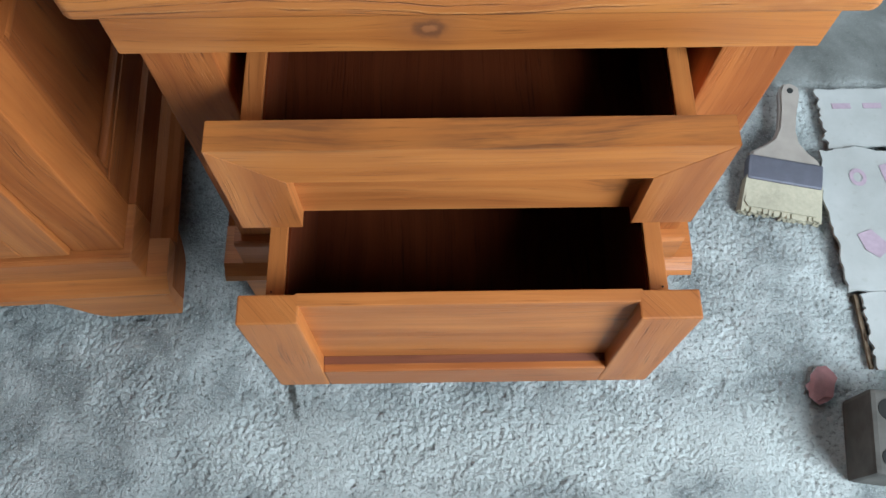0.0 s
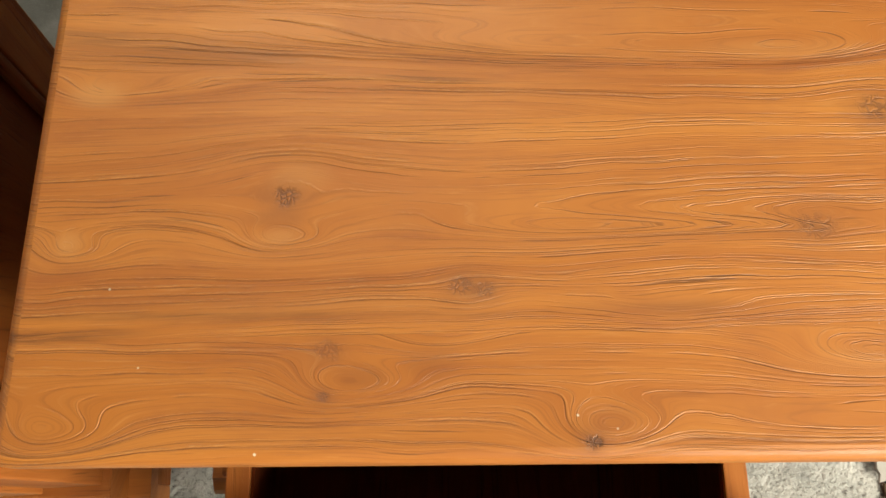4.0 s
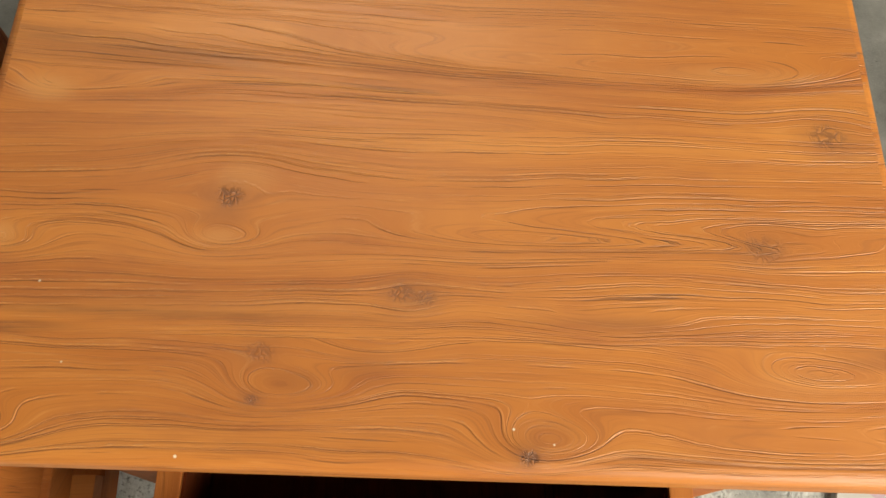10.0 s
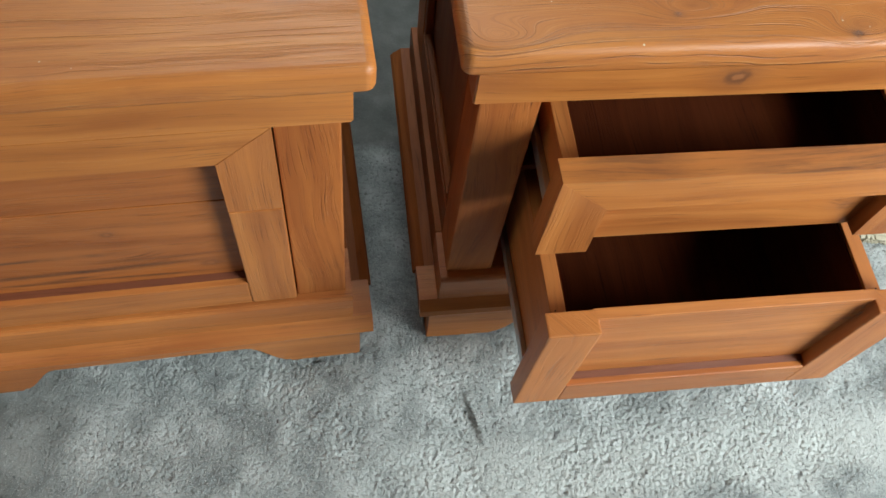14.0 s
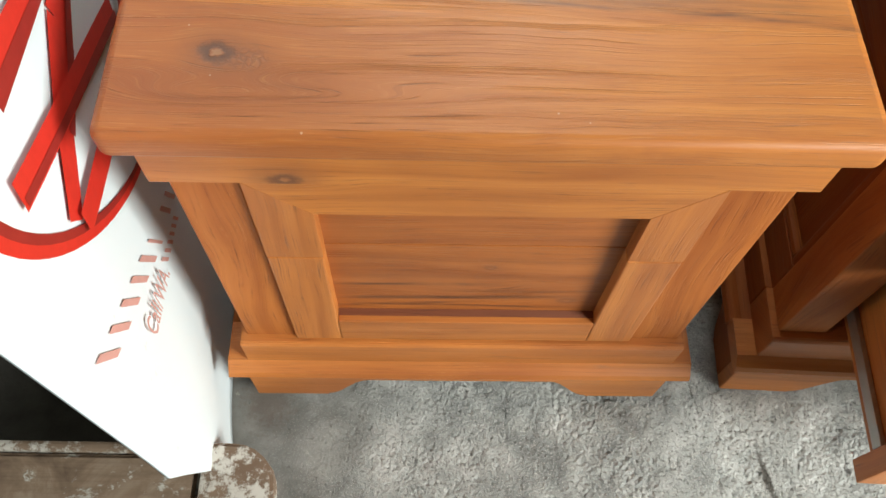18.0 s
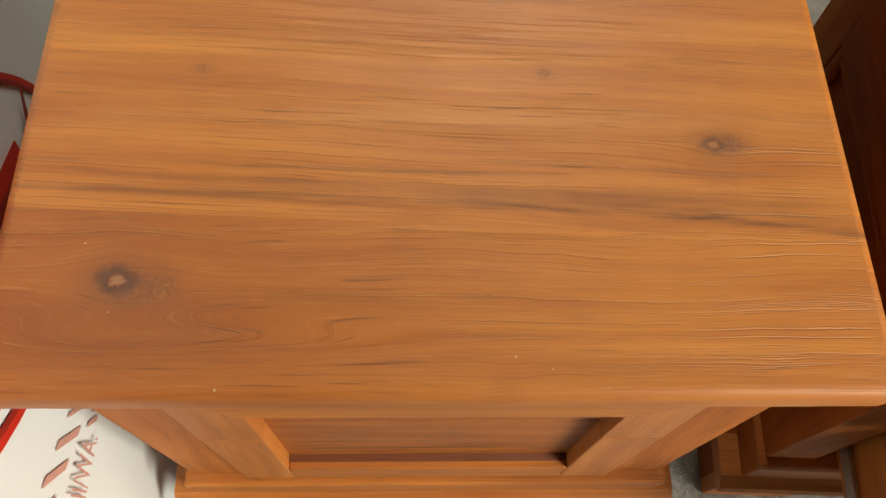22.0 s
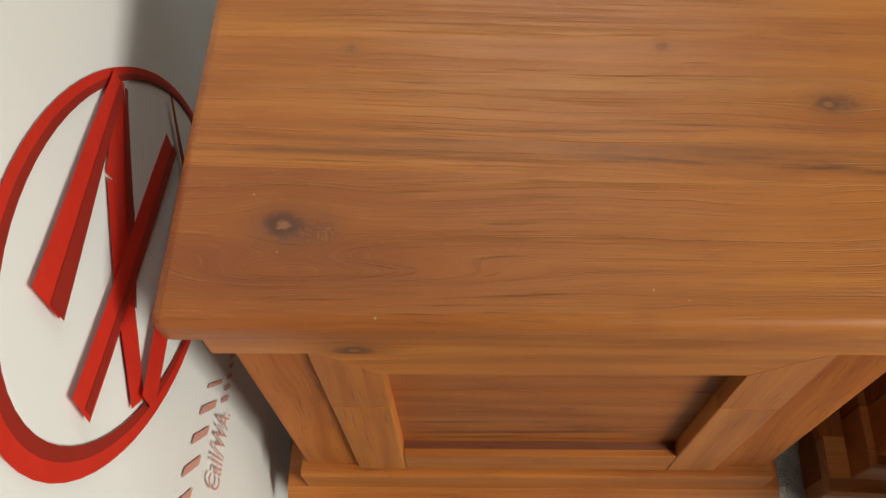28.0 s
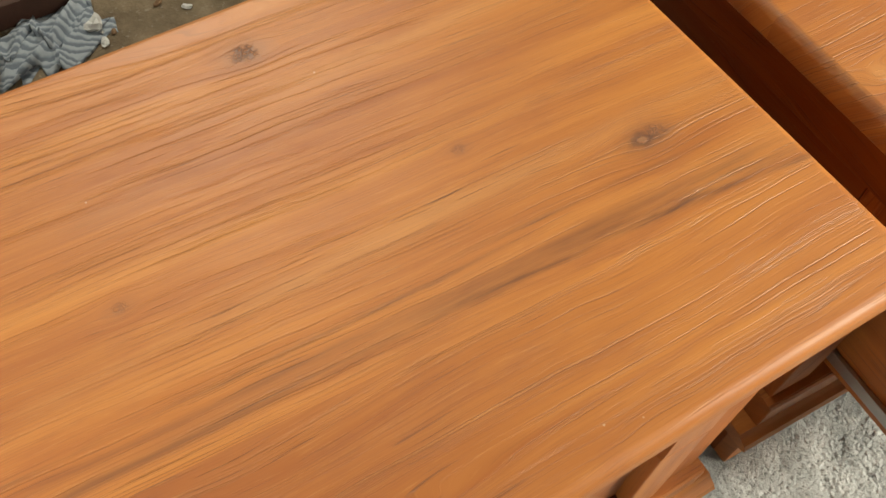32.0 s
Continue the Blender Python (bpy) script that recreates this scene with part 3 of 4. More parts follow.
EARTH = dirt()
tagged(link("ground", box(-2.6, 2.8, 1.0501, 4.0, -0.14, -0.012, 0), EARTH), "brown trodden earth with litter", "ground", kind="structure")
# walls and ceiling are added out of view, kept dark against bounced light
tagged(link("unseen_wall_north", box(-2.6, 2.8, 4.0, 4.2, -0.14, 3.6, 0), PLASTER), "bare beige plastered wall added out of view", "wall", kind="structure")
tagged(link("unseen_wall_west", box(-2.8, -2.6, -3.2, 4.2, -0.14, 3.6, 0), PLASTER), "bare beige plastered wall added out of view", "wall", kind="structure")
tagged(link("unseen_wall_east", box(2.8, 3.0, -3.2, 4.2, -0.14, 1.5, 0), PLASTER), "low bare plastered wall added out of view", "wall", kind="structure")
tagged(link("ceiling", box(-2.8, 3.0, -3.3, 4.2, 3.6, 3.75, 0), SOFFIT), "plain grey ceiling added out of view", "ceiling", kind="structure")

# ---- the two bedside cabinets ----
HALF, DEPTH, TALL = 0.2732, 0.434, 0.602


def run_of_grain(u, v, seed, incline, wander, swirls, knots):
    """How far a point lies across the year rings. swirls: closed or tongue-shaped figures (u, v, length west, length east,
    half width, strength); knots part the rings (u, v, radius)."""
    phi = v + incline * u + 0.9 * seed
    phi = phi + wander * (value_noise(u * 0.16, v * 0.7, 0.02, seed) - 0.5) + 0.25 * wander * (value_noise(u * 0.4, v, 0.012, seed + 50) - 0.5)
    for su, sv, west, east, half, strength in swirls:
        du, dv = u - su, v - sv
        reach = np.where(du < 0, west, east)
        wide = half * (1.0 - 0.22 * np.tanh(du / reach))
        phi = phi + strength * half * np.exp(-(du / reach) ** 2 - (dv / wide) ** 2)
    for ku, kv, kr in knots:
        du, dv = u - ku, v - kv
        phi = phi - 0.85 * dv * np.exp(-(du * du * 0.35 + dv * dv) / (kr * kr))
    return phi


def slab(lo, hi, first, last, grain, tone):
    """One board of the rounded top between two joints, each given as (place at the middle, incline)."""
    bm = bmesh.new()
    t = 0.027
    bmesh.ops.create_cube(bm, size=1.0, matrix=Matrix.LocRotScale((0, DEPTH / 2, TALL - t / 2), None, (2 * HALF, DEPTH, t)))
    bmesh.ops.bevel(bm, geom=[e for e in bm.edges if abs(e.verts[0].co.z - e.verts[1].co.z) > 0.01], offset=0.009, segments=4, affect="EDGES", profile=0.5)
    bmesh.ops.bevel(bm, geom=[e for e in bm.edges if min(v.co.z for v in e.verts) > TALL - 0.001], offset=0.008, segments=5, affect="EDGES", profile=0.5)
    bmesh.ops.bevel(bm, geom=[e for e in bm.edges if max(v.co.z for v in e.verts) < TALL - t + 0.001], offset=0.005, segments=3, affect="EDGES", profile=0.5)
    for (y, k), edge, up in ((lo, first, False), (hi, last, True)):
        if not edge:
            bmesh.ops.bisect_plane(bm, geom=bm.verts[:] + bm.edges[:] + bm.faces[:], plane_co=(0, y, 0), plane_no=(-k, 1, 0), clear_outer=up, clear_inner=not up)
    bmesh.ops.delete(bm, geom=[f for f in bm.faces if min(v.co.z for v in f.verts) > TALL - 0.0002], context="FACES")
    for i in range(1, 110):
        bmesh.ops.bisect_plane(bm, geom=bm.verts[:] + bm.edges[:] + bm.faces[:], plane_co=(-HALF + 2 * HALF * i / 110, 0, 0), plane_no=(1, 0, 0))
    rim = 0.0079
    us = np.linspace(-HALF + rim, HALF - rim, 240)
    low = np.full_like(us, rim) if first else lo[0] + lo[1] * us
    high = np.full_like(us, DEPTH - rim) if last else hi[0] + hi[1] * us
    rows = max(8, int((hi[0] - lo[0]) / 0.0022))
    grid = [[bm.verts.new((float(u), float(a + (b - a) * j / rows), TALL)) for j in range(rows + 1)] for u, a, b in zip(us, low, high)]
    for i in range(len(us) - 1):
        for j in range(rows):
            bm.faces.new((grid[i][j], grid[i + 1][j], grid[i + 1][j + 1], grid[i][j + 1]))
    bm.normal_update()
    me = bpy.data.meshes.new("top_board")
    bm.to_mesh(me)
    bm.free()
    n = len(me.vertices)
    co = np.empty(n * 3)
    me.vertices.foreach_get("co", co)
    co = co.reshape(n, 3)
    u, v = co[:, 0], co[:, 1] - 0.6 * (TALL - co[:, 2])
    h = 0.0012
    phi = grain(u, v)
    steep = np.hypot((grain(u + h, v) - phi) / h, (grain(u, v + h) - phi) / h)
    for key, values in (("grain", phi), ("slope", steep), ("tone", tone[0] + (tone[1] - tone[0]) * np.clip(0.5 + u / HALF * 0.75, 0, 1))):
        me.attributes.new(key, "FLOAT", "POINT").data.foreach_set("value", values.astype(np.float32))
    for p in me.polygons:
        p.use_smooth = True
    return me


def apron(half):
    """Outline of a foot board with a shaped cut-out between two feet, in metres across and up."""
    top = 0.099
    pts = [(-half, 0.0), (-0.172, 0.0)]
    for i in range(9):
        s = i / 8
        pts.append((-0.168 + 0.052 * s, 0.004 + 0.056 * (3 * s * s - 2 * s * s * s)))
    pts += [(-x, z) for x, z in reversed(pts[2:])]
    pts += [(0.172, 0.0), (half, 0.0), (half, top), (-half, top)]
    return pts


def drawer(cab, pull, z0, z1, box_top, panel_z, stile_top, rail, mats):
    """One drawer of the cabinet: its framed front pulled out by so many metres. rail: 'top' or 'bottom'."""
    e = bpy.data.objects.new("drawer", None)
    scene.collection.objects.link(e)
    e.parent = cab
    f = 0.018 - pull
    th = 0.0255
    W = 0.1902
    s = 0.051
    back = f + th
    for sx in (-1, 1):
        x0, x1 = sorted((sx * W, sx * (W - s)))
        mitre = 0.048
        if rail == "top":
            prof = [(sx * W, z0), (sx * W, z1), (sx * (W - s), z1 - mitre), (sx * (W - s), z0)]
            bm = prism(prof, "y", f, back, 0.0003)
        else:
            bm = box(x0, x1, f, back, z0, z1, 0.0018)
        part("front_stile", bm, mats["z"], e)
    if rail == "top":
        bm = prism([(-W, z1), (W, z1), (W - s, z1 - 0.048), (-W + s, z1 - 0.048)], "y", f, back, 0.0003)
        part("front_rail", bm, mats["rail"], e)
        part("front_panel", box(-W + s - 0.004, W - s + 0.004, f + 0.015, back + 0.001, z0, z1 - 0.046, 0.001), mats["panel"], e)
    else:
        bm = box(-W + s, W - s, f, back, z0, z0 + 0.052, 0.0018)
        part("front_rail", bm, mats["x"], e)
        part("front_panel", box(-W + s - 0.004, W - s + 0.004, f + 0.015, back + 0.001, z0 + 0.05, z1, 0.001), mats["panel"], e)
        # added strip that darkens the ledge below the panel, as shade would
        part("panel_bead", prism([(f + 0.0075, z0 + 0.0522), (f + 0.0148, z0 + 0.0522), (f + 0.0148, z0 + 0.0552)], "x", -W + s + 0.0005, W - s - 0.0005), SHADE_STRIP, e, "dark strip for the shade along the panel foot")
    d = 0.35
    for sx in (-1, 1):
        x0, x1 = sorted((sx * 0.175, sx * 0.159))
        part("drawer_side", box(x0, x1, back, back + d, z0 + 0.012, box_top, 0.001), TEAK_Y, e)
        # thin sheet that carries the dark inside colour
        x0, x1 = sorted((sx * 0.1588, sx * 0.1568))
        part("side_lining", box(x0, x1, back + 0.002, back + d - 0.016, z0 + 0.0225, box_top - 0.004, 0), TEAK_IN, e, "dark inner face")
        for k in (0.0, 0.012):
            hole = bmesh.new()
            bmesh.ops.create_cone(hole, cap_ends=True, segments=10, radius1=0.0009, radius2=0.0009, depth=0.0006, matrix=Matrix.Translation((sx * (0.164 + 0.5 * k), back + 0.010 + 0.4 * k, box_top + 0.0002)))
            part("nail_head", hole, IRON, e, "dark nail head")
        x0, x1 = sorted((sx * 0.1755, sx * 0.1815))
        part("runner", box(x0, x1, back + 0.004, back + d - 0.01, z0 + 0.03, z0 + 0.048, 0.001), STEEL, e, "zinc drawer runner")
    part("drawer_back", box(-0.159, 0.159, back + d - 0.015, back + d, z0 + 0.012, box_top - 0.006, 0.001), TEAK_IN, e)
    part("front_lining", box(-0.156, 0.156, back + 0.0012, back + 0.0030, z0 + 0.0225, box_top - 0.004, 0), TEAK_IN, e, "dark inner face")
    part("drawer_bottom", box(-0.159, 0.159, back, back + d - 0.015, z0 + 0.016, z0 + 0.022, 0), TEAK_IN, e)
    return e


def cabinet(label, m, joints, boards, top_mat, pull_upper, pull_lower, mats):
    cab = new("bedside_cabinet")
    tagged(cab, label, "bedside cabinet", "pair of bedside cabinets")
    edges = [(0.0, 0.0), *joints, (DEPTH, 0.0)]
    for i, (seed, incline, wander, swirls, knots, tone) in enumerate(boards):
        me = slab(edges[i], edges[i + 1], i == 0, i == len(joints), lambda u, v, own=(seed, incline, wander, swirls, knots): run_of_grain(u, v, *own), tone)
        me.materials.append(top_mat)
        new("top_board", me).parent = cab
    H, F = 0.2566, 0.0126
    part("cornice_front", prism([(F, 0.523), (F, 0.566), (F + 0.004, 0.570), (F + 0.004, 0.5752), (F + 0.03, 0.5752), (F + 0.03, 0.523)], "x", -H, H, 0.0015), mats["fascia"], cab)
    for sx in (-1, 1):
        a, b = sorted((sx * H, sx * (H - 0.03)))
        part("cornice_side", box(a, b, F + 0.0305, DEPTH - 0.012, 0.523, 0.5752), TEAK_SIDE_SHADED, cab)
    part("cornice_back", box(-H + 0.03, H - 0.03, DEPTH - 0.04, DEPTH - 0.012, 0.523, 0.5752), TEAK_X, cab)
    # corner posts
    P, pf, pb = 0.2475, 0.0235, DEPTH - 0.022
    for sx in (-1, 1):
        a, b = sorted((sx * P, sx * 0.1916))
        part("post", box(a, b, pf, pf + 0.055, 0.176, 0.5232, 0.0022), TEAK_POST, cab)
        part("post", box(a, b, pb - 0.055, pb, 0.176, 0.5232, 0.0022), TEAK_POST, cab)
        # framed side between the posts
        a, b = sorted((sx * P, sx * (P - 0.022)))
        part("side_rail", box(a, b, pf + 0.0552, pb - 0.0552, 0.468, 0.5232, 0.0015), TEAK_SIDE_SHADED, cab)
        part("side_rail", box(a, b, pf + 0.0552, pb - 0.0552, 0.176, 0.236, 0.0015), TEAK_SIDE_SHADED, cab)
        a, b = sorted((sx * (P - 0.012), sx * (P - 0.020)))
        part("side_panel", box(a, b, pf + 0.05, pb - 0.05, 0.23, 0.474, 0.0), TEAK_SIDE_UP_SHADED, cab)
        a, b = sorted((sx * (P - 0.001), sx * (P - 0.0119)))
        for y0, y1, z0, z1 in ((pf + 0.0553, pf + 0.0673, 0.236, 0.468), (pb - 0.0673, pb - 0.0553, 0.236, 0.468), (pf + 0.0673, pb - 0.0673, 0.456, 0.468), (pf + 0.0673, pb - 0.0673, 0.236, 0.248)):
            part("side_bead", box(a, b, y0, y1, z0, z1, 0.004), TEAK_SIDE_UP_SHADED if z1 - z0 > 0.1 else TEAK_SIDE_SHADED, cab)
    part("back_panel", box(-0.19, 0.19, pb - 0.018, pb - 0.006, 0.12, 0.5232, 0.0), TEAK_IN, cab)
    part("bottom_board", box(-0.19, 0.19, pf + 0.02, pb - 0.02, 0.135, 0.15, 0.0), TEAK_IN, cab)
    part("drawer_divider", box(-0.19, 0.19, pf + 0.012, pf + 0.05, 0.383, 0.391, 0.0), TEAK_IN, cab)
    # plinth, flared base and shaped feet
    part("plinth_front", prism([(0.011, 0.122), (0.011, 0.172), (0.0145, 0.176), (0.08, 0.176), (0.08, 0.122)], "x", -0.2553, 0.2553, 0.001), mats["x"], cab)
    for sx in (-1, 1):
        a, b = sorted((sx * 0.2553, sx * 0.19))
        part("plinth_side", box(a, b, 0.0802, DEPTH - 0.012, 0.122, 0.176), TEAK_SIDE_SHADED, cab)
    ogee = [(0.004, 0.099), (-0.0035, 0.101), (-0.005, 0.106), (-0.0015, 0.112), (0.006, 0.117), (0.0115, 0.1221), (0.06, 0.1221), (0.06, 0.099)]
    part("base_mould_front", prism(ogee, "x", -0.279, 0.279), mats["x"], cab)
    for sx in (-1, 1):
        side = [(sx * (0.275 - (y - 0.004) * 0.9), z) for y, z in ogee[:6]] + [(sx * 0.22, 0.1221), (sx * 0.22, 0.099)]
        part("base_mould_side", prism(side, "y", 0.0602, DEPTH - 0.004), TEAK_SIDE_SHADED, cab)
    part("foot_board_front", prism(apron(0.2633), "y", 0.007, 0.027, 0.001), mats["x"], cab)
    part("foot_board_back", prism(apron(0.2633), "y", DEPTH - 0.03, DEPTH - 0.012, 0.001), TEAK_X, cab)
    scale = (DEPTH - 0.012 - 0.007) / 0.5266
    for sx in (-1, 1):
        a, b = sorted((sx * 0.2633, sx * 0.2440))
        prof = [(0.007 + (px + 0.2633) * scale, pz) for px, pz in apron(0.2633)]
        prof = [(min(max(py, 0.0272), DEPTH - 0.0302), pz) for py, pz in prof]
        part("foot_board_side", prism(prof, "x", a, b), TEAK_SIDE_SHADED, cab)
    drawer(cab, pull_upper, 0.3885, 0.5165, 0.482, 0.0, 0.0, "top", mats)
    drawer(cab, pull_lower, 0.1795, 0.3864, 0.352, 0.0, 0.0, "bottom", mats)
    cab.matrix_world = m
    return cab


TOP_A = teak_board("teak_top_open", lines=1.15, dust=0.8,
                   knots=((-0.1222, 0.152, 0.0062, 0.75, 1), (-0.020, 0.0975, 0.006, 0.55, 1), (-0.006, 0.0955, 0.005, 0.5, 1), (0.1877, 0.1320, 0.009, 0.42, 1), (0.237, 0.2090, 0.009, 0.6, 1), (-0.0965, 0.0355, 0.003, 0.6, 1), (-0.094, 0.061, 0.006, 0.4, 1), (0.020, 0.345, 0.011, 0.85, 1), (0.0498, 0.0105, 0.004, 0.8, 1)),
                   streaks=((-0.34, -0.07, 0.2330, 0.011, -0.10, 0.42), (-0.34, -0.17, 0.0745, 0.0050, 0.02, 0.85), (0.02, 0.36, 0.3165, 0.0045, 0.010, 0.85), (-0.34, 0.02, 0.322, 0.005, 0.0, 0.45),
                            (-0.10, 0.03, 0.2278, 0.0020, -0.05, 0.75), (-0.30, 0.06, 0.0800, 0.0035, 0.0, 0.40), (0.20, 0.36, 0.0700, 0.004, 0.01, 0.5)),
                   patches=((0.100, 0.0835, 0.070, 0.008, 0.45), (-0.15, 0.0850, 0.16, 0.011, 0.26), (-0.22, 0.245, 0.09, 0.014, 0.22), (-0.035, 0.052, 0.022, 0.012, 0.25), (-0.075, 0.046, 0.020, 0.008, 0.28), (0.25, 0.066, 0.05, 0.006, 0.4),
                            (0.06, 0.022, 0.024, 0.010, 0.25), (-0.125, 0.127, 0.018, 0.007, -0.30), (-0.116, 0.166, 0.024, 0.012, -0.22), (-0.128, 0.138, 0.024, 0.008, 0.30), (-0.238, 0.220, 0.022, 0.012, -0.40), (0.18, 0.250, 0.07, 0.010, -0.25), (0.20, 0.054, 0.05, 0.012, -0.15), (-0.245, 0.123, 0.012, 0.012, -0.35)))
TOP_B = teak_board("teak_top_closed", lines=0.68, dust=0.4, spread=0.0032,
                   knots=((-0.1958, 0.0715, 0.0105, 1.0, 0), (-0.172, 0.066, 0.010, 0.42, 1), (0.1812, 0.1712, 0.0070, 0.80, 0), (0.1930, 0.1720, 0.007, 0.6, 1), (-0.0170, 0.379, 0.0085, 0.9, 1), (-0.1613, 0.2264, 0.004, 0.4, 1), (0.0715, 0.2264, 0.004, 0.4, 1)),
                   streaks=((0.10, 0.38, 0.1330, 0.0050, -0.10, 0.75), (-0.05, 0.30, 0.1290, 0.0060, -0.055, 0.50), (-0.34, 0.20, 0.1250, 0.0040, -0.042, 0.50), (-0.34, 0.30, 0.1360, 0.0035, -0.045, 0.40), (-0.34, 0.10, 0.1480, 0.0025, -0.03, 0.40), (0.0, 0.25, 0.158, 0.0025, -0.05, 0.40)),
                   patches=((-0.19, 0.045, 0.09, 0.020, 0.20), (0.12, 0.130, 0.16, 0.011, 0.40), (-0.12, 0.135, 0.16, 0.010, 0.22), (0.02, 0.190, 0.30, 0.012, -0.25), (0.0, 0.300, 0.28, 0.018, 0.12), (0.10, 0.335, 0.2, 0.012, -0.2)))
BOARDS_A = ((1, 0.0, 0.009, ((-0.083, 0.041, 0.034, 0.038, 0.0125, 2.3), (0.060, 0.018, 0.030, 0.026, 0.0145, 2.3), (0.205, 0.017, 0.115, 0.16, 0.0105, 1.9), (0.212, 0.056, 0.056, 0.09, 0.0145, 2.2), (-0.245, 0.016, 0.025, 0.036, 0.014, 1.9), (-0.03, 0.072, 0.03, 0.03, 0.012, 1.2)), (), (0.45, 0.55)),
            (2, -0.03, 0.008, ((0.050, 0.131, 0.105, 0.20, 0.0115, 1.7), (0.080, 0.133, 0.062, 0.10, 0.0060, 1.7), (-0.124, 0.126, 0.022, 0.024, 0.0085, 1.9), (-0.245, 0.118, 0.02, 0.03, 0.012, 1.6), (0.10, 0.082, 0.05, 0.06, 0.010, 0.8)), ((-0.1222, 0.154, 0.030), (-0.0150, 0.097, 0.014), (0.1877, 0.132, 0.012)), (0.42, 0.55)),
            (3, 0.02, 0.008, ((0.180, 0.250, 0.27, 0.070, 0.0150, 2.2), (-0.235, 0.222, 0.03, 0.07, 0.012, 1.5)), ((0.240, 0.207, 0.026),), (0.52, 0.62)),
            (4, 0.0, 0.006, (), ((0.02, 0.345, 0.022),), (0.40, 0.40)))
BOARDS_B = ((5, 0.01, 0.007, ((-0.200, 0.036, 0.060, 0.105, 0.0115, 2.3), (-0.06, 0.033, 0.10, 0.06, 0.008, 0.85)), ((-0.1958, 0.0725, 0.022), (-0.174, 0.064, 0.014)), (0.0, 0.60)),
            (6, 0.045, 0.0045, ((-0.02, 0.410, 0.10, 0.16, 0.012, 1.2),), ((0.1840, 0.1715, 0.016), (-0.017, 0.379, 0.015), (-0.1613, 0.2264, 0.007), (0.0715, 0.2264, 0.007)), (0.55, 0.55)))
FASCIA_A = teak("teak_fascia_open", "front", random_shift=False, lines=0.20, relief=0.5, dashes=0.15, tint=(1.06, 1.08, 0.94), knots=((-0.030, 0.549, 0.012, 0.85),))
FASCIA_B = teak("teak_fascia_closed", "front", random_shift=False, lines=0.20, relief=0.5, dashes=0.15, tint=(1.06, 1.08, 0.94), knots=((-0.154, 0.530, 0.012, 1.0),))
PANEL_A = teak("teak_panel_open", "front", random_shift=False, lines=0.26, relief=0.7, knots=((0.118, 0.425, 0.010, 0.35),), loops=((0.118, 0.43, 0.03, 0.012, 0.5),))
PANEL_B = teak("teak_panel_closed", "front", random_shift=False, wave=0.06, lines=0.46, tint=(0.80, 0.72, 0.70), knots=((0.105, 0.262, 0.010, 0.5), (0.018, 0.340, 0.006, 0.5)),
               streaks=((-0.16, 0.13, 0.2680, 0.0060, 0.03, 1.0), (-0.18, 0.05, 0.2560, 0.0050, 0.10, 0.85), (-0.10, 0.17, 0.2450, 0.0050, -0.03, 0.85), (-0.17, 0.08, 0.300, 0.005, 0.0, 0.8), (-0.05, 0.17, 0.284, 0.005, 0.0, 0.7), (-0.15, 0.15, 0.356, 0.010, 0.0, 0.3), (-0.15, 0.15, 0.318, 0.006, 0.0, 0.35)), loops=((0.0, 0.285, 0.10, 0.018, 0.5),))
RAIL_A = teak("teak_rail_open", "front", random_shift=False, lines=0.20, relief=0.5, dashes=0.15, tint=(1.05, 1.06, 0.95), streaks=((-0.21, -0.02, 0.5172, 0.0042, 0.0, 0.6), (-0.06, 0.24, 0.5168, 0.003, 0.0, 0.7)))
MATS_A = dict(rail=RAIL_A, x=TEAK_X, z=TEAK_Z, panel=PANEL_A, fascia=FASCIA_A)
MATS_B = dict(rail=FASCIA_B, x=TEAK_X, z=TEAK_Z, panel=PANEL_B, fascia=FASCIA_B)
cabinet("orange-brown varnished teak bedside cabinet with both drawers pulled open", pose(0.2721, 0, 0), ((0.0702, 0.011), (0.2045, 0.005), (0.3110, 0.020)), BOARDS_A, TOP_A, 0.0837, 0.1687, MATS_A)
cabinet("orange-brown varnished teak bedside cabinet with closed drawers", pose(-0.3487, -0.0320, 0.0144, 0.18, 0.757, 2.686), ((0.1105, -0.0385),), BOARDS_B, TOP_B, 0.0, 0.0, MATS_B)

# ---- things round the cabinets ----


def painted(name, col_nodes, rough=0.8):
    m = Nodes(name)
    co = m.node("TexCoord").outputs["Object"]
    return col_nodes(m, co, rough)


def splattered_wood(m, co, rough):
    x, y, z = m.xyz(co)
    grain = m.noise(m.join(m.math("MULTIPLY", x, 5.0), m.math("MULTIPLY", y, 90.0), m.math("MULTIPLY", z, 60.0)), 1.0, 4.0, 0.6)
    blot = m.noise(co, 14.0, 6.0, 0.65, 0.6)
    splash = m.noise(m.join(m.math("MULTIPLY", x, 30.0), m.math("MULTIPLY", y, 46.0), m.math("MULTIPLY", z, 40.0)), 1.0, 6.0, 0.75, 0.4)
    col = m.ramp(blot, [(0.30, (0.12, 0.080, 0.055)), (0.5, (0.26, 0.185, 0.130)), (0.68, (0.42, 0.34, 0.265))])
    col = m.mix(m.level(grain, 0.4, 0.7, 0.0, 0.35), col, (0.10, 0.065, 0.045))
    white = m.math("MULTIPLY", m.level(splash, 0.57, 0.64), m.level(blot, 0.38, 0.56, 0.25, 1.0))
    col = m.mix(m.math("MULTIPLY", white, 0.85), col, (0.62, 0.61, 0.57))
    return m.done(col, rough, m.math("MULTIPLY_ADD", white, 0.6, grain), 0.4, 0.002)


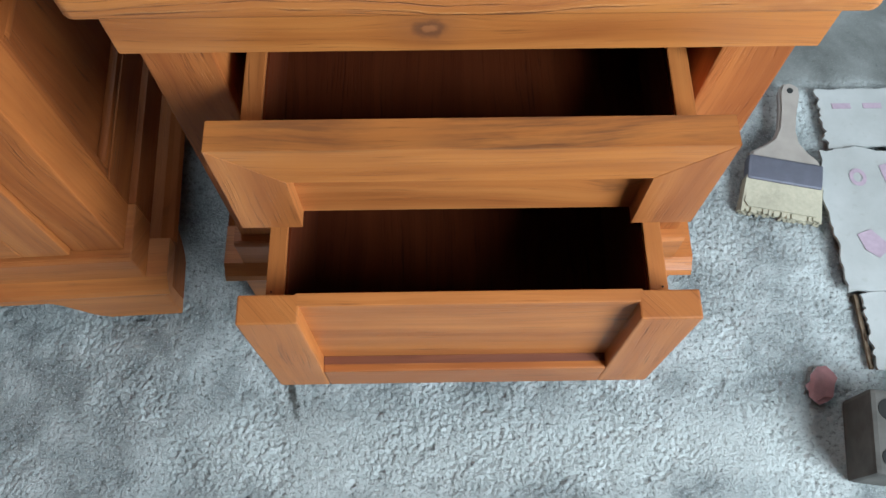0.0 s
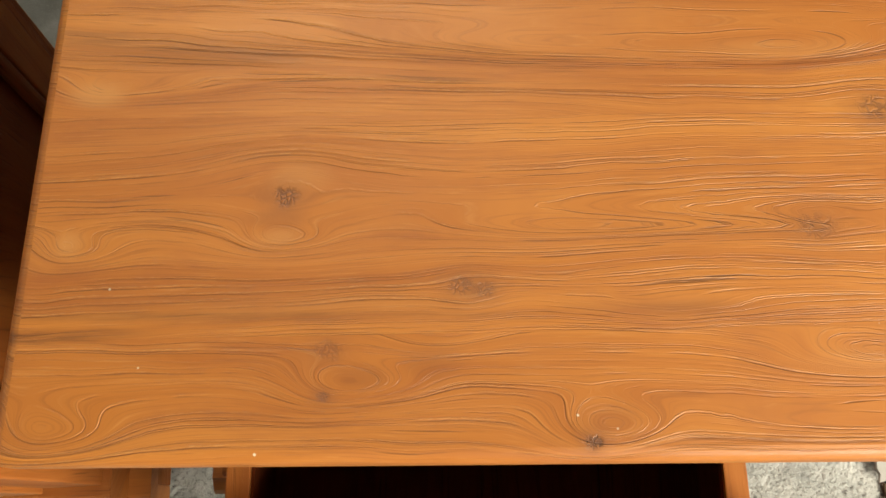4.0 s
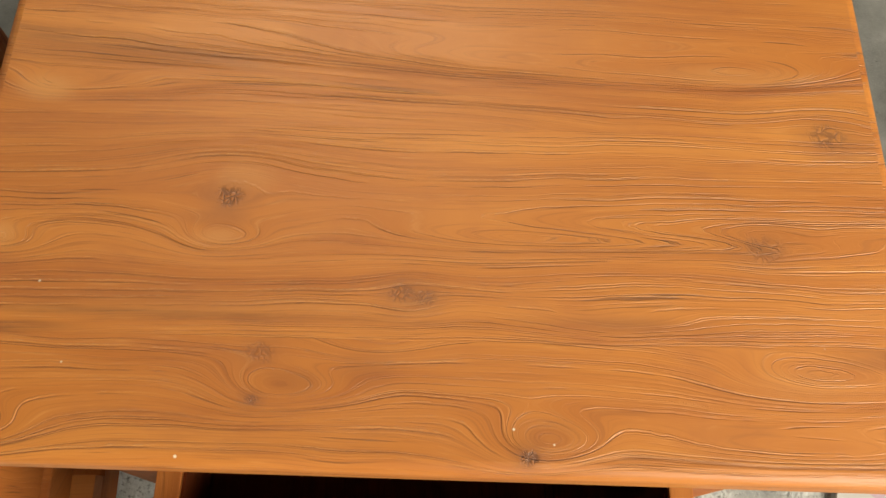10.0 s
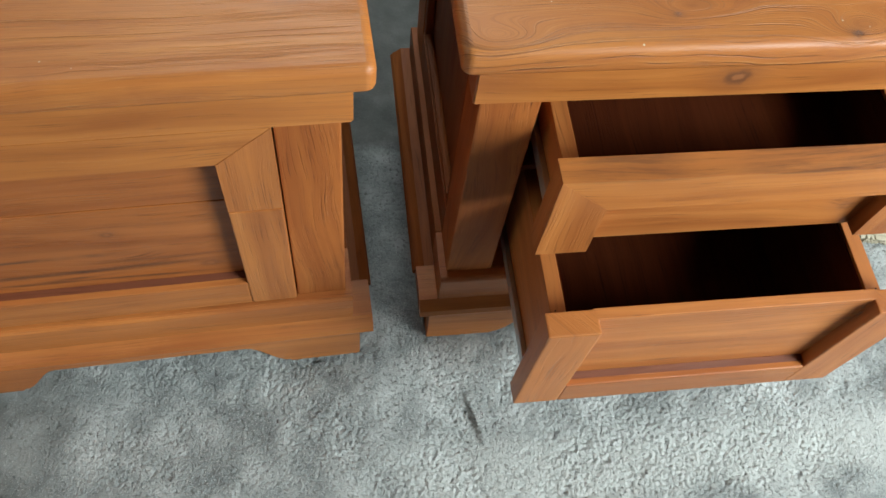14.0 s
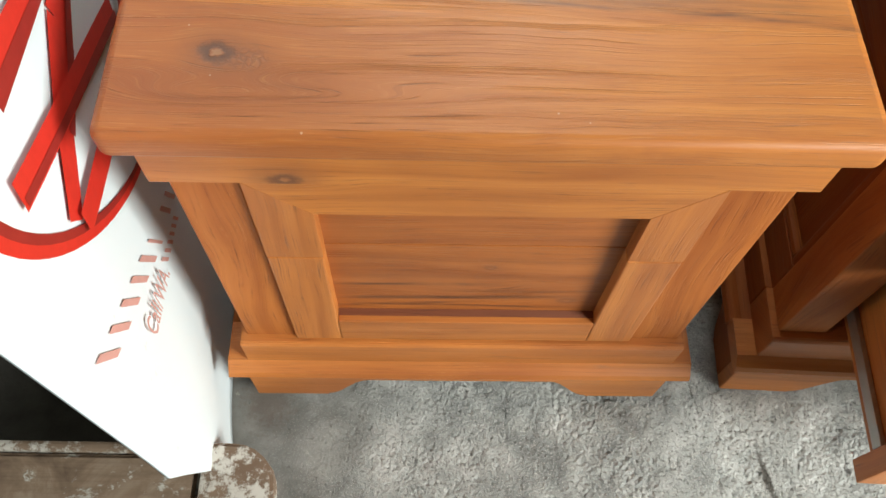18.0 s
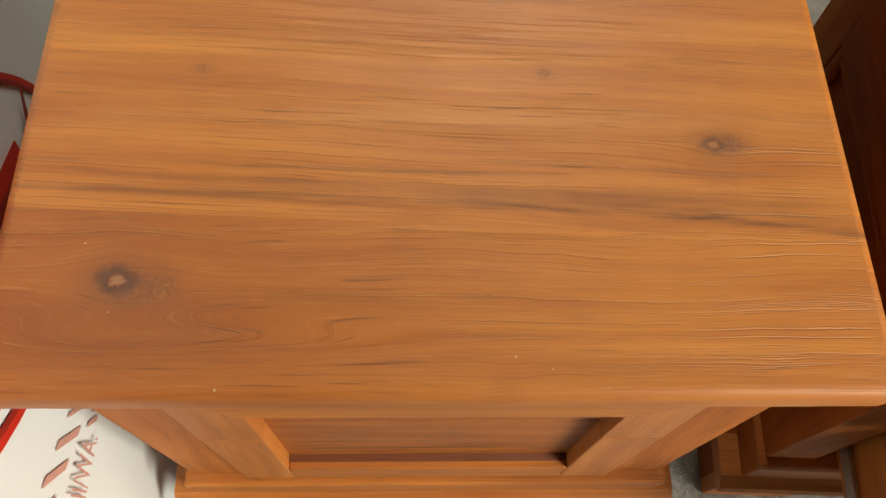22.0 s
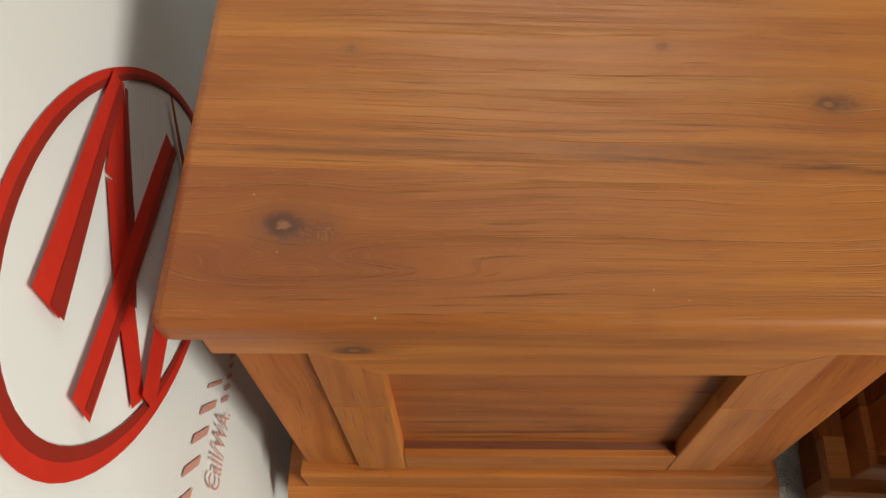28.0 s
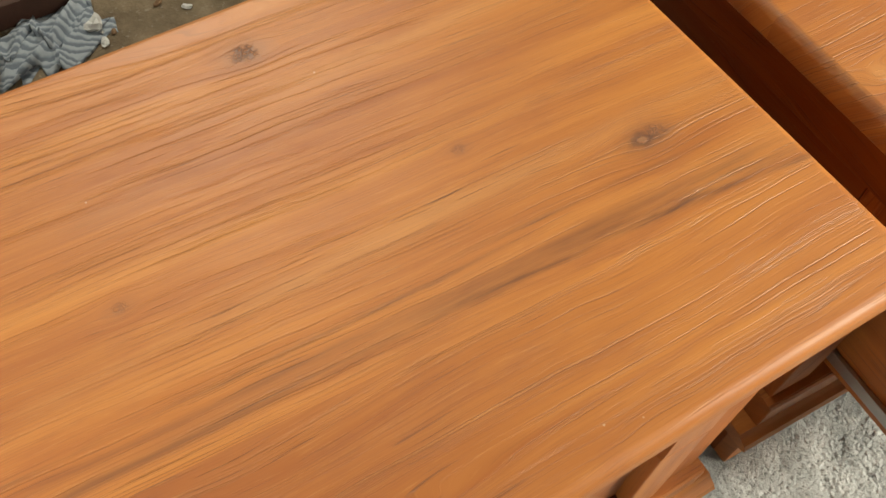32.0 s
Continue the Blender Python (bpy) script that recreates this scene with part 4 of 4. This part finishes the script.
def flaked_edge(m, co, rough):
    a, b = m.noise(co, 38.0, 6.0, 0.75), m.noise(co, 12.0, 4.0)
    col = m.ramp(b, [(0.3, (0.16, 0.105, 0.07)), (0.7, (0.30, 0.22, 0.16))])
    white = m.level(a, 0.47, 0.58)
    return m.done(m.mix(white, col, (0.58, 0.56, 0.52)), rough, white, 0.5, 0.002)


SPLATTER = painted("paint_splattered_wood", splattered_wood)
FLAKED = painted("flaked_white_paint", flaked_edge)


def rounded_outline(x0, x1, y0, y1, r, n=6):
    pts = []
    for cx, cy, a0 in ((x1 - r, y1 - r, 0), (x0 + r, y1 - r, 90), (x0 + r, y0 + r, 180), (x1 - r, y0 + r, 270)):
        for i in range(n + 1):
            a = radians(a0 + 90 * i / n)
            pts.append((cx + r * math.cos(a), cy + r * math.sin(a)))
    return pts


def stool():
    s = new("work_stool")
    tagged(s, "low old wooden work stool splattered with white paint", "stool")
    part("seat", prism([(-0.22, -0.128), (0.118, -0.128), (0.118, 0.128), (-0.22, 0.128)], "z", 0.118, 0.143, 0.004), SPLATTER, s)
    part("end_batten", prism([p for p in rounded_outline(0.0, 0.205, -0.142, 0.142, 0.05) if p[0] > 0.12 and p[1] > 0] + [(0.1195, 0.142), (0.1195, -0.142)] + [p for p in rounded_outline(0.0, 0.205, -0.142, 0.142, 0.05) if p[0] > 0.12 and p[1] < 0], "z", 0.116, 0.147, 0.004), FLAKED, s, "end batten thick with flaked white paint")
    for y in (-0.136, 0.136):
        part("edge_strip", box(-0.22, 0.119, y - 0.006, y + 0.006, 0.112, 0.146, 0.004), FLAKED, s, "long edge strip with worn white paint")
    for x in (-0.19, 0.155):
        part("leg_board", box(x, x + 0.022, -0.115, 0.115, 0.0, 0.1178, 0.003), SPLATTER, s)
    s.matrix_world = pose(-0.752, -0.281, 0, 0, 0, 2.0)


stool()


# ---- paint brush ----
BRISTLE = plain("bristle", (0.45, 0.40, 0.30), 0.85, 220.0, 0.5, 0.6)
FERRULE = plain("smeared_ferrule", (0.17, 0.165, 0.205), 0.45, 60.0, 0.5, 0.3, Metallic=0.5)
HANDLE = plain("worn_white_handle", (0.36, 0.31, 0.275), 0.55, 45.0, 0.45, 0.2)


def brush():
    b = new("paint_brush")
    tagged(b, "wide used paint brush with pale bristles and whitish handle", "paint brush")
    outline = []
    half = [(0.000, 0.050), (0.012, 0.046), (0.024, 0.030), (0.036, 0.018), (0.055, 0.0125), (0.085, 0.0125), (0.112, 0.0150), (0.124, 0.0125), (0.130, 0.006)]
    outline = [(w, y) for y, w in half] + [(-w, y) for y, w in reversed(half)]
    hb = prism(outline, "z", 0.006, 0.020, 0.003)
    part("handle", hb, HANDLE, b)
    # solid dark plug: the shade inside the hanging hole given as colour
    ring = bmesh.new()
    bmesh.ops.create_cone(ring, cap_ends=True, segments=14, radius1=0.0045, radius2=0.0045, depth=0.0148, matrix=Matrix.Translation((0, 0.117, 0.013)))
    part("hanging_hole_plug", ring, plain("hanging_hole_shade", (0.02, 0.02, 0.02), 0.9), b, "dark plug as the shade in the hanging hole")
    part("ferrule", box(-0.051, 0.051, -0.034, 0.003, 0.003, 0.025, 0.003), FERRULE, b, "dull metal ferrule smeared with grey paint")
    bm = bmesh.new()
    rng = random.Random(4)
    for i in range(34):
        for j in range(4):
            x = -0.049 + 0.098 * i / 33
            z = 0.006 + 0.0048 * j
            l = 0.050 + rng.uniform(-0.003, 0.002)
            dx = x * 0.10 + rng.uniform(-0.002, 0.002)
            w = 0.0027
            a = [bm.verts.new((x + sx * w, -0.028, z + sz * w)) for sx, sz in ((-1, -1), (1, -1), (1, 1), (-1, 1))]
            c = [bm.verts.new((x + dx + sx * w * 0.7, -0.030 - l, z * 0.75 + sz * w * 0.6)) for sx, sz in ((-1, -1), (1, -1), (1, 1), (-1, 1))]
            bm.faces.new(c)
            for q in range(4):
                bm.faces.new((a[q], a[(q + 1) % 4], c[(q + 1) % 4], c[q]))
    bmesh.ops.recalc_face_normals(bm, faces=bm.faces[:])
    core = prism([(-0.048, -0.03), (0.048, -0.03), (0.051, -0.068), (0.046, -0.074), (-0.046, -0.074), (-0.051, -0.068)], "z", 0.005, 0.0205)
    core_mesh = bpy.data.meshes.new("bristle_core")
    core.to_mesh(core_mesh)
    core.free()
    bm.from_mesh(core_mesh)
    bpy.data.meshes.remove(core_mesh)
    part("bristles", bm, BRISTLE, b, "pale yellowish bristles")
    b.matrix_world = pose(0.735, 0.194, 0.001, 4, 0, -12.0)


brush()


# ---- sheets of printed carton ----
def carton_paper(m, co, rough):
    a, b = m.noise(co, 7.0, 5.0, 0.6), m.noise(co, 90.0, 4.0, 0.6)
    col = m.ramp(a, [(0.3, (0.33, 0.32, 0.305)), (0.6, (0.45, 0.44, 0.43)), (0.8, (0.52, 0.51, 0.50))])
    col = m.mix(m.level(b, 0.60, 0.72, 0.0, 0.35), col, (0.33, 0.31, 0.28))
    return m.done(col, 0.85, b, 0.25, 0.001)


CARTON = painted("dusty_white_carton", carton_paper)
PURPLE = plain("faded_purple_ink", (0.40, 0.30, 0.36), 0.85, 120.0, 0.5)
KRAFT = plain("brown_carton_edge", (0.20, 0.14, 0.09), 0.9, 60.0, 0.4)


def ragged_sheet(x0, x1, y0, y1, z, seed, steps=26, amp=0.007):
    """A thin sheet with torn edges and a slight buckle."""
    rng = random.Random(seed)
    edge = []
    for (ax, ay), (bx, by) in (((x0, y0), (x1, y0)), ((x1, y0), (x1, y1)), ((x1, y1), (x0, y1)), ((x0, y1), (x0, y0))):
        for i in range(steps):
            s = i / steps
            k = amp * (noise.noise(Vector((seed, 9.0 * s, ax * 5 + ay * 3))) + 0.25 * rng.uniform(-1, 1))
            edge.append((ax + (bx - ax) * s + (k if ax == bx else 0), ay + (by - ay) * s + (k if ay == by else 0)))
    return prism(edge, "z", z, z + 0.0045)


def ring_print(cx, cy, r, z):
    bm = bmesh.new()
    n = 18
    v = []
    for k in (1.0, 0.55):
        v.append([bm.verts.new((cx + r * k * math.cos(2 * math.pi * i / n), cy + r * k * 1.15 * math.sin(2 * math.pi * i / n), z)) for i in range(n)])
    for i in range(n):
        bm.faces.new((v[0][i], v[0][(i + 1) % n], v[1][(i + 1) % n], v[1][i]))
    return bm


def carton():
    c = new("carton_sheet")
    tagged(c, "torn dusty white carton sheet with faded purple print lying flat", "carton")
    part("flap", ragged_sheet(0.786, 1.15, 0.004, 0.217, 0.010, 3), CARTON, c)
    part("flap", ragged_sheet(0.803, 1.15, -0.100, 0.000, 0.008, 5), CARTON, c)
    part("torn_edge", ragged_sheet(0.797, 0.802, -0.098, 0.002, 0.001, 8, 16, 0.001), KRAFT, c, "brown torn carton edge")
    part("print_mark", ring_print(0.835, 0.172, 0.012, 0.0155), PURPLE, c, "faded purple ring print")
    for pts in (((0.815, 0.085), (0.835, 0.092), (0.858, 0.066), (0.838, 0.050), (0.822, 0.062)), ((0.868, 0.190), (0.905, 0.200), (0.915, 0.155), (0.893, 0.135), (0.872, 0.165)), ((0.872, 0.120), (0.900, 0.125), (0.905, 0.075), (0.880, 0.085))):
        bm = bmesh.new()
        bm.faces.new([bm.verts.new((x, y, 0.0155)) for x, y in pts])
        part("print_mark", bm, PURPLE, c)
    d = new("carton_flap")
    tagged(d, "folded dusty white carton flap with a row of purple print", "carton")
    part("flap", ragged_sheet(0.806, 1.15, 0.223, 0.322, 0.006, 9), CARTON, d)
    for i in range(5):
        part("print_mark", box(0.825 + 0.045 * i, 0.852 + 0.045 * i, 0.287, 0.296, 0.0106, 0.0112, 0), PURPLE, d)


carton()


# ---- perforated block ----
BLOCK = plain("mottled_cement_block", (0.11, 0.098, 0.088), 0.92, 38.0, 0.9, 0.8)
HOLE_SHADE = plain("hole_shade", (0.018, 0.016, 0.015), 0.95)


def block():
    b = new("perforated_block")
    tagged(b, "mottled grey perforated block with dark round holes", "block")
    part("body", box(-0.055, 0.065, -0.05, 0.05, 0.0, 0.075, 0.006), BLOCK, b)
    # no hollows are cut: dark plugs paint the shade of the round holes
    for x, y, r in ((-0.034, 0.026, 0.013), (-0.036, -0.030, 0.011), (-0.004, -0.024, 0.013), (0.000, 0.032, 0.012), (0.032, 0.004, 0.013)):
        bm = bmesh.new()
        bmesh.ops.create_cone(bm, cap_ends=True, segments=18, radius1=r, radius2=r, depth=0.02, matrix=Matrix.Translation((x, y, 0.0657)))
        part("hole", bm, HOLE_SHADE, b)
    b.matrix_world = pose(0.800, -0.195, 0, 0, 0, -8)


block()


# ---- small litter ----
def crumple(name, label, cat, where, size, mat, seed, parent=None):
    bm = bmesh.new()
    bmesh.ops.create_icosphere(bm, subdivisions=2, radius=1.0)
    rng = random.Random(seed)
    for v in bm.verts:
        k = 0.7 + 0.6 * rng.random()
        v.co = Vector((v.co.x * size[0] * k, v.co.y * size[1] * k, max(0.0, (v.co.z * 0.5 + 0.5) * size[2] * k)))
    ob = link(name, bm, mat)
    tagged(ob, label, cat)
    ob.matrix_world = pose(*where, 0, 0, rng.uniform(0, 180))
    return ob


RED_FOIL = plain("red_white_wrapper", (0.36, 0.17, 0.17), 0.6, 90.0, 0.8)
WHITE_SCRAP = plain("white_scrap", (0.72, 0.71, 0.68), 0.8, 40.0, 0.3)
BROWN_SCRAP = plain("brown_scrap", (0.26, 0.15, 0.08), 0.85, 40.0, 0.5)
crumple("candy_wrapper", "crumpled red and white wrapper on the cement", "litter", (0.730, -0.118, 0.0), (0.026, 0.017, 0.005), RED_FOIL, 2)


def striped_cloth(m, co, rough):
    x, y, z = m.xyz(co)
    f = m.math("FRACT", m.math("MULTIPLY", m.math("MULTIPLY_ADD", m.noise(co, 22.0, 3.0), 0.06, m.math("ADD", x, y)), 42.0))
    col = m.mix(m.level(f, 0.30, 0.75), (0.17, 0.20, 0.24), (0.40, 0.44, 0.48))
    return m.done(col, 0.9, m.noise(co, 60.0, 3.0), 0.4, 0.003)


def rag():
    bm = bmesh.new()
    n = 22
    rng = random.Random(11)
    grid = []
    for i in range(n):
        row = []
        for j in range(n):
            x, y = i / (n - 1) - 0.5, j / (n - 1) - 0.5
            h = 0.03 * noise.noise(Vector((x * 7, y * 7, 2.0))) + 0.014 * noise.noise(Vector((x * 19, y * 19, 5.0)))
            fall = max(0.0, 1 - (x * x + y * y) * 3.2)
            wob = 0.05 * noise.noise(Vector((x * 4, y * 4, 9.0)))
            row.append(bm.verts.new((0.20 * x + wob, 0.15 * y + wob, max(0.001, (0.022 + h) * fall))))
        grid.append(row)
    for i in range(n - 1):
        for j in range(n - 1):
            bm.faces.new((grid[i][j], grid[i + 1][j], grid[i + 1][j + 1], grid[i][j + 1]))
    ob = link("rag", bm, painted("striped_cloth", striped_cloth), smooth=True)
    tagged(ob, "crumpled blue and white striped rag on the earth", "rag")
    mod = ob.modifiers.new("thickness", "SOLIDIFY")
    mod.thickness = 0.003
    ob.matrix_world = pose(-0.585, 1.195, -0.012, 0, 0, 20)


rag()
crumple("paper_scrap", "crumpled white paper scrap on the earth", "litter", (-0.50, 1.19, -0.012), (0.022, 0.016, 0.02), WHITE_SCRAP, 5)
rng = random.Random(21)
for i in range(26):
    x, y = rng.uniform(-0.72, -0.22), rng.uniform(1.07, 1.26)
    big = rng.uniform(0.004, 0.012)
    white = rng.random() < 0.6
    crumple("chip", "small white chip on the earth" if white else "small brown wood chip on the earth", "litter", (x, y, -0.012), (big, big * 0.6, big * 0.6), WHITE_SCRAP if white else BROWN_SCRAP, 100 + i)["group"] = "litter behind the cabinets"
plank = link("plank", box(-1.35, -0.52, -0.05, 0.05, 0.0, 0.05, 0.004), plain("dark_red_wood", (0.075, 0.030, 0.018), 0.7, 60.0, 0.5))
tagged(plank, "dark reddish-brown plank lying on the earth", "plank")
plank.matrix_world = pose(0.0, 1.315, -0.012, 0, 0, 0)

# ---- chalked mark on the floor behind ----
MARK = plain("black_paint_mark", (0.018, 0.019, 0.018), 0.8, 80.0, 0.4)
mark = new("floor_mark")
tagged(mark, "black painted arrow-shaped mark on the cement", "mark")
for (ax, ay), (bx, by), w in (((0.235, 0.972), (0.334, 0.974), 0.008), ((0.268, 0.972), (0.308, 0.920), 0.009)):
    d = Vector((bx - ax, by - ay, 0)).normalized()
    q = Vector((-d.y, d.x, 0)) * w
    pts = [(ax + q.x, ay + q.y), (ax - q.x, ay - q.y), (bx - q.x * 0.8, by - q.y * 0.8), (bx + q.x * 0.8, by + q.y * 0.8)]
    part("stroke", prism(pts, "z", 0.0005, 0.002), MARK, mark)

# ---- white printed vinyl banner standing beside the closed cabinet ----
def vinyl(m, co, rough):
    a = m.noise(co, 3.0, 4.0, 0.5)
    b = m.noise(co, 60.0, 4.0, 0.6)
    col = m.ramp(a, [(0.3, (0.74, 0.835, 0.91)), (0.7, (0.80, 0.885, 0.95))])
    col = m.mix(m.level(b, 0.66, 0.76, 0.0, 0.25), col, (0.5, 0.48, 0.45))
    return m.done(col, 0.55, a, 0.15, 0.004)


VINYL = painted("white_vinyl", vinyl)
RED_INK = plain("red_ink", (0.60, 0.028, 0.018), 0.5, 70.0, 0.35, 0.05)
DARK_RED = plain("dark_red_ink", (0.30, 0.020, 0.016), 0.5, 70.0, 0.35, 0.05)
PALE_RED = plain("pale_red_print", (0.62, 0.33, 0.30), 0.5, 70.0, 0.3, 0.05)


def sheet_at(y, z, out=0.0):
    """A point of the banner's face: along the sheet, up the sheet, and so far in front of it."""
    sag = 0.005 * math.sin(9.0 * y + 1.0 + 3.0 * z) + 0.004 * math.sin(23.0 * (y - 0.6 * z)) * max(0.0, min(1.0, (0.45 - z) * 3.0))
    return Vector((-0.662 - 0.22 * y + sag + out, y, z))


def on_sheet(polys, out):
    """Flat prints lying on the sheet, cut fine enough to follow its sag."""
    bm = bmesh.new()
    for poly in polys:
        bm.faces.new([bm.verts.new(sheet_at(y, z, out)) for y, z in poly])
    bmesh.ops.recalc_face_normals(bm, faces=bm.faces[:])
    return bm


def brush_stroke(a, b, wa, wb, lean=0.0):
    """Short quads from a to b, wa wide at the start and wb at the end, its ends cut at a slant."""
    (ay, az), (by, bz) = a, b
    d = Vector((by - ay, bz - az)).normalized()
    q = Vector((-d.y, d.x))
    rows = []
    for i in range(9):
        s = i / 8
        w = (wa + (wb - wa) * s) / 2
        c = Vector((ay + (by - ay) * s, az + (bz - az) * s))
        rows.append((c + q * w + d * lean * w, c - q * w - d * lean * w))
    return [[tuple(rows[i][0]), tuple(rows[i][1]), tuple(rows[i + 1][1]), tuple(rows[i + 1][0])] for i in range(8)]


def banner():
    b = new("banner")
    tagged(b, "white vinyl banner with a red oval emblem standing on the floor", "banner")
    bm = bmesh.new()
    ny, nz = 60, 48
    rows = []
    for i in range(ny + 1):
        y = -0.205 + 1.005 * i / ny
        low = 0.002 + 4.0 * max(0.0, -0.13 - y)
        rows.append([bm.verts.new(sheet_at(y, low + (1.02 - low) * j / nz)) for j in range(nz + 1)])
    for i in range(ny):
        for j in range(nz):
            bm.faces.new((rows[i][j], rows[i + 1][j], rows[i + 1][j + 1], rows[i][j + 1]))
    sheet = part("sheet", bm, VINYL, b, smooth=True)
    mod = sheet.modifiers.new("thickness", "SOLIDIFY")
    mod.thickness, mod.offset = 0.003, 1.0
    # the emblem: a ring with a bold slanted figure in it
    n = 64

    def oval(t, inset):
        ca, sa = math.cos(-0.7258), math.sin(-0.7258)
        p, q = (0.284 - 1.3 * inset) * math.cos(t), (0.1167 - 0.8 * inset) * math.sin(t)
        return 0.069 + p * ca - q * sa, 0.544 + p * sa + q * ca

    outer, inner = [], []
    for i in range(n):
        a, c = 2 * math.pi * i / n, 2 * math.pi * (i + 1) / n
        wa, wc = (0.0150 - 0.0050 * math.cos(t) for t in (a, c))
        outer.append([oval(a, 0), oval(c, 0), oval(c, wc * 0.55), oval(a, wa * 0.55)])
        inner.append([oval(a, wa * 0.55), oval(c, wc * 0.55), oval(c, wc), oval(a, wa)])
    part("emblem_ring", on_sheet(outer, 0.0045), RED_INK, b, "red emblem ring")
    part("emblem_ring", on_sheet(inner, 0.0045), DARK_RED, b, "dark red inner edge of the ring")
    figure = (((0.178, 0.586), (0.077, 0.590), 0.010, 0.042, RED_INK), ((0.077, 0.590), (-0.008, 0.580), 0.042, 0.034, RED_INK), ((-0.008, 0.580), (-0.076, 0.556), 0.034, 0.026, RED_INK),
              ((0.176, 0.579), (0.070, 0.570), 0.006, 0.014, DARK_RED), ((0.070, 0.570), (-0.010, 0.566), 0.014, 0.010, DARK_RED),
              ((0.172, 0.599), (-0.066, 0.690), 0.012, 0.031, RED_INK), ((0.168, 0.590), (-0.066, 0.678), 0.007, 0.016, DARK_RED),
              ((0.197, 0.476), (-0.110, 0.645), 0.026, 0.023, RED_INK), ((0.198, 0.467), (-0.108, 0.637), 0.010, 0.007, DARK_RED),
              ((0.258, 0.482), (0.190, 0.438), 0.006, 0.016, DARK_RED), ((0.190, 0.438), (0.091, 0.477), 0.016, 0.030, DARK_RED), ((0.091, 0.477), (-0.073, 0.547), 0.030, 0.022, RED_INK))
    for k, (p, q, wa, wb, ink) in enumerate(figure):
        part("emblem_figure", on_sheet(brush_stroke(p, q, wa, wb, -0.25), 0.0050 + 0.0004 * k), ink, b)
    # a line of capitals as plain bars, one a letter, and a smaller line under it
    run = Vector((0.797, -0.604))
    rise = Vector((-0.43, 0.90))

    def bar(start, along, wide, tall):
        p = Vector(start) + run * along
        return [[tuple(p), tuple(p + run * wide), tuple(p + run * wide + rise * tall), tuple(p + rise * tall)]]

    at = 0.0
    for k in range(9):
        wide = 0.007 if k == 5 else 0.013
        if k != 6:
            part("print_bar", on_sheet(bar((-0.145, 0.465), at, wide, 0.050), 0.0045), PALE_RED, b, "red printed bar")
        at += wide + 0.027
    for k in range(6):
        part("print_bar", on_sheet(bar((0.004, 0.326), 0.020 * k, 0.009, 0.026), 0.0045), PALE_RED, b, "small red printed bar")
    words = bpy.data.curves.new("print_text", "FONT")
    words.body, words.size, words.extrude = "Call/WA.", 0.0245, 0.0001
    words.shear = -0.9
    words.materials.append(PALE_RED)
    text = new("print_text", words)
    text.parent = b
    o = sheet_at(-0.094, 0.371, 0.0075)
    ex = (sheet_at(-0.094 + 0.905 * 0.08, 0.371 - 0.425 * 0.08, 0.0075) - o).normalized()
    ez = ex.cross(sheet_at(-0.094 + 0.425 * 0.05, 0.371 + 0.905 * 0.05, 0.0075) - o).normalized()
    ey = 1.65 * ez.cross(ex)
    text.matrix_world = Matrix(((ex.x, ey.x, ez.x, o.x), (ex.y, ey.y, ez.y, o.y), (ex.z, ey.z, ez.z, o.z), (0, 0, 0, 1)))


banner()
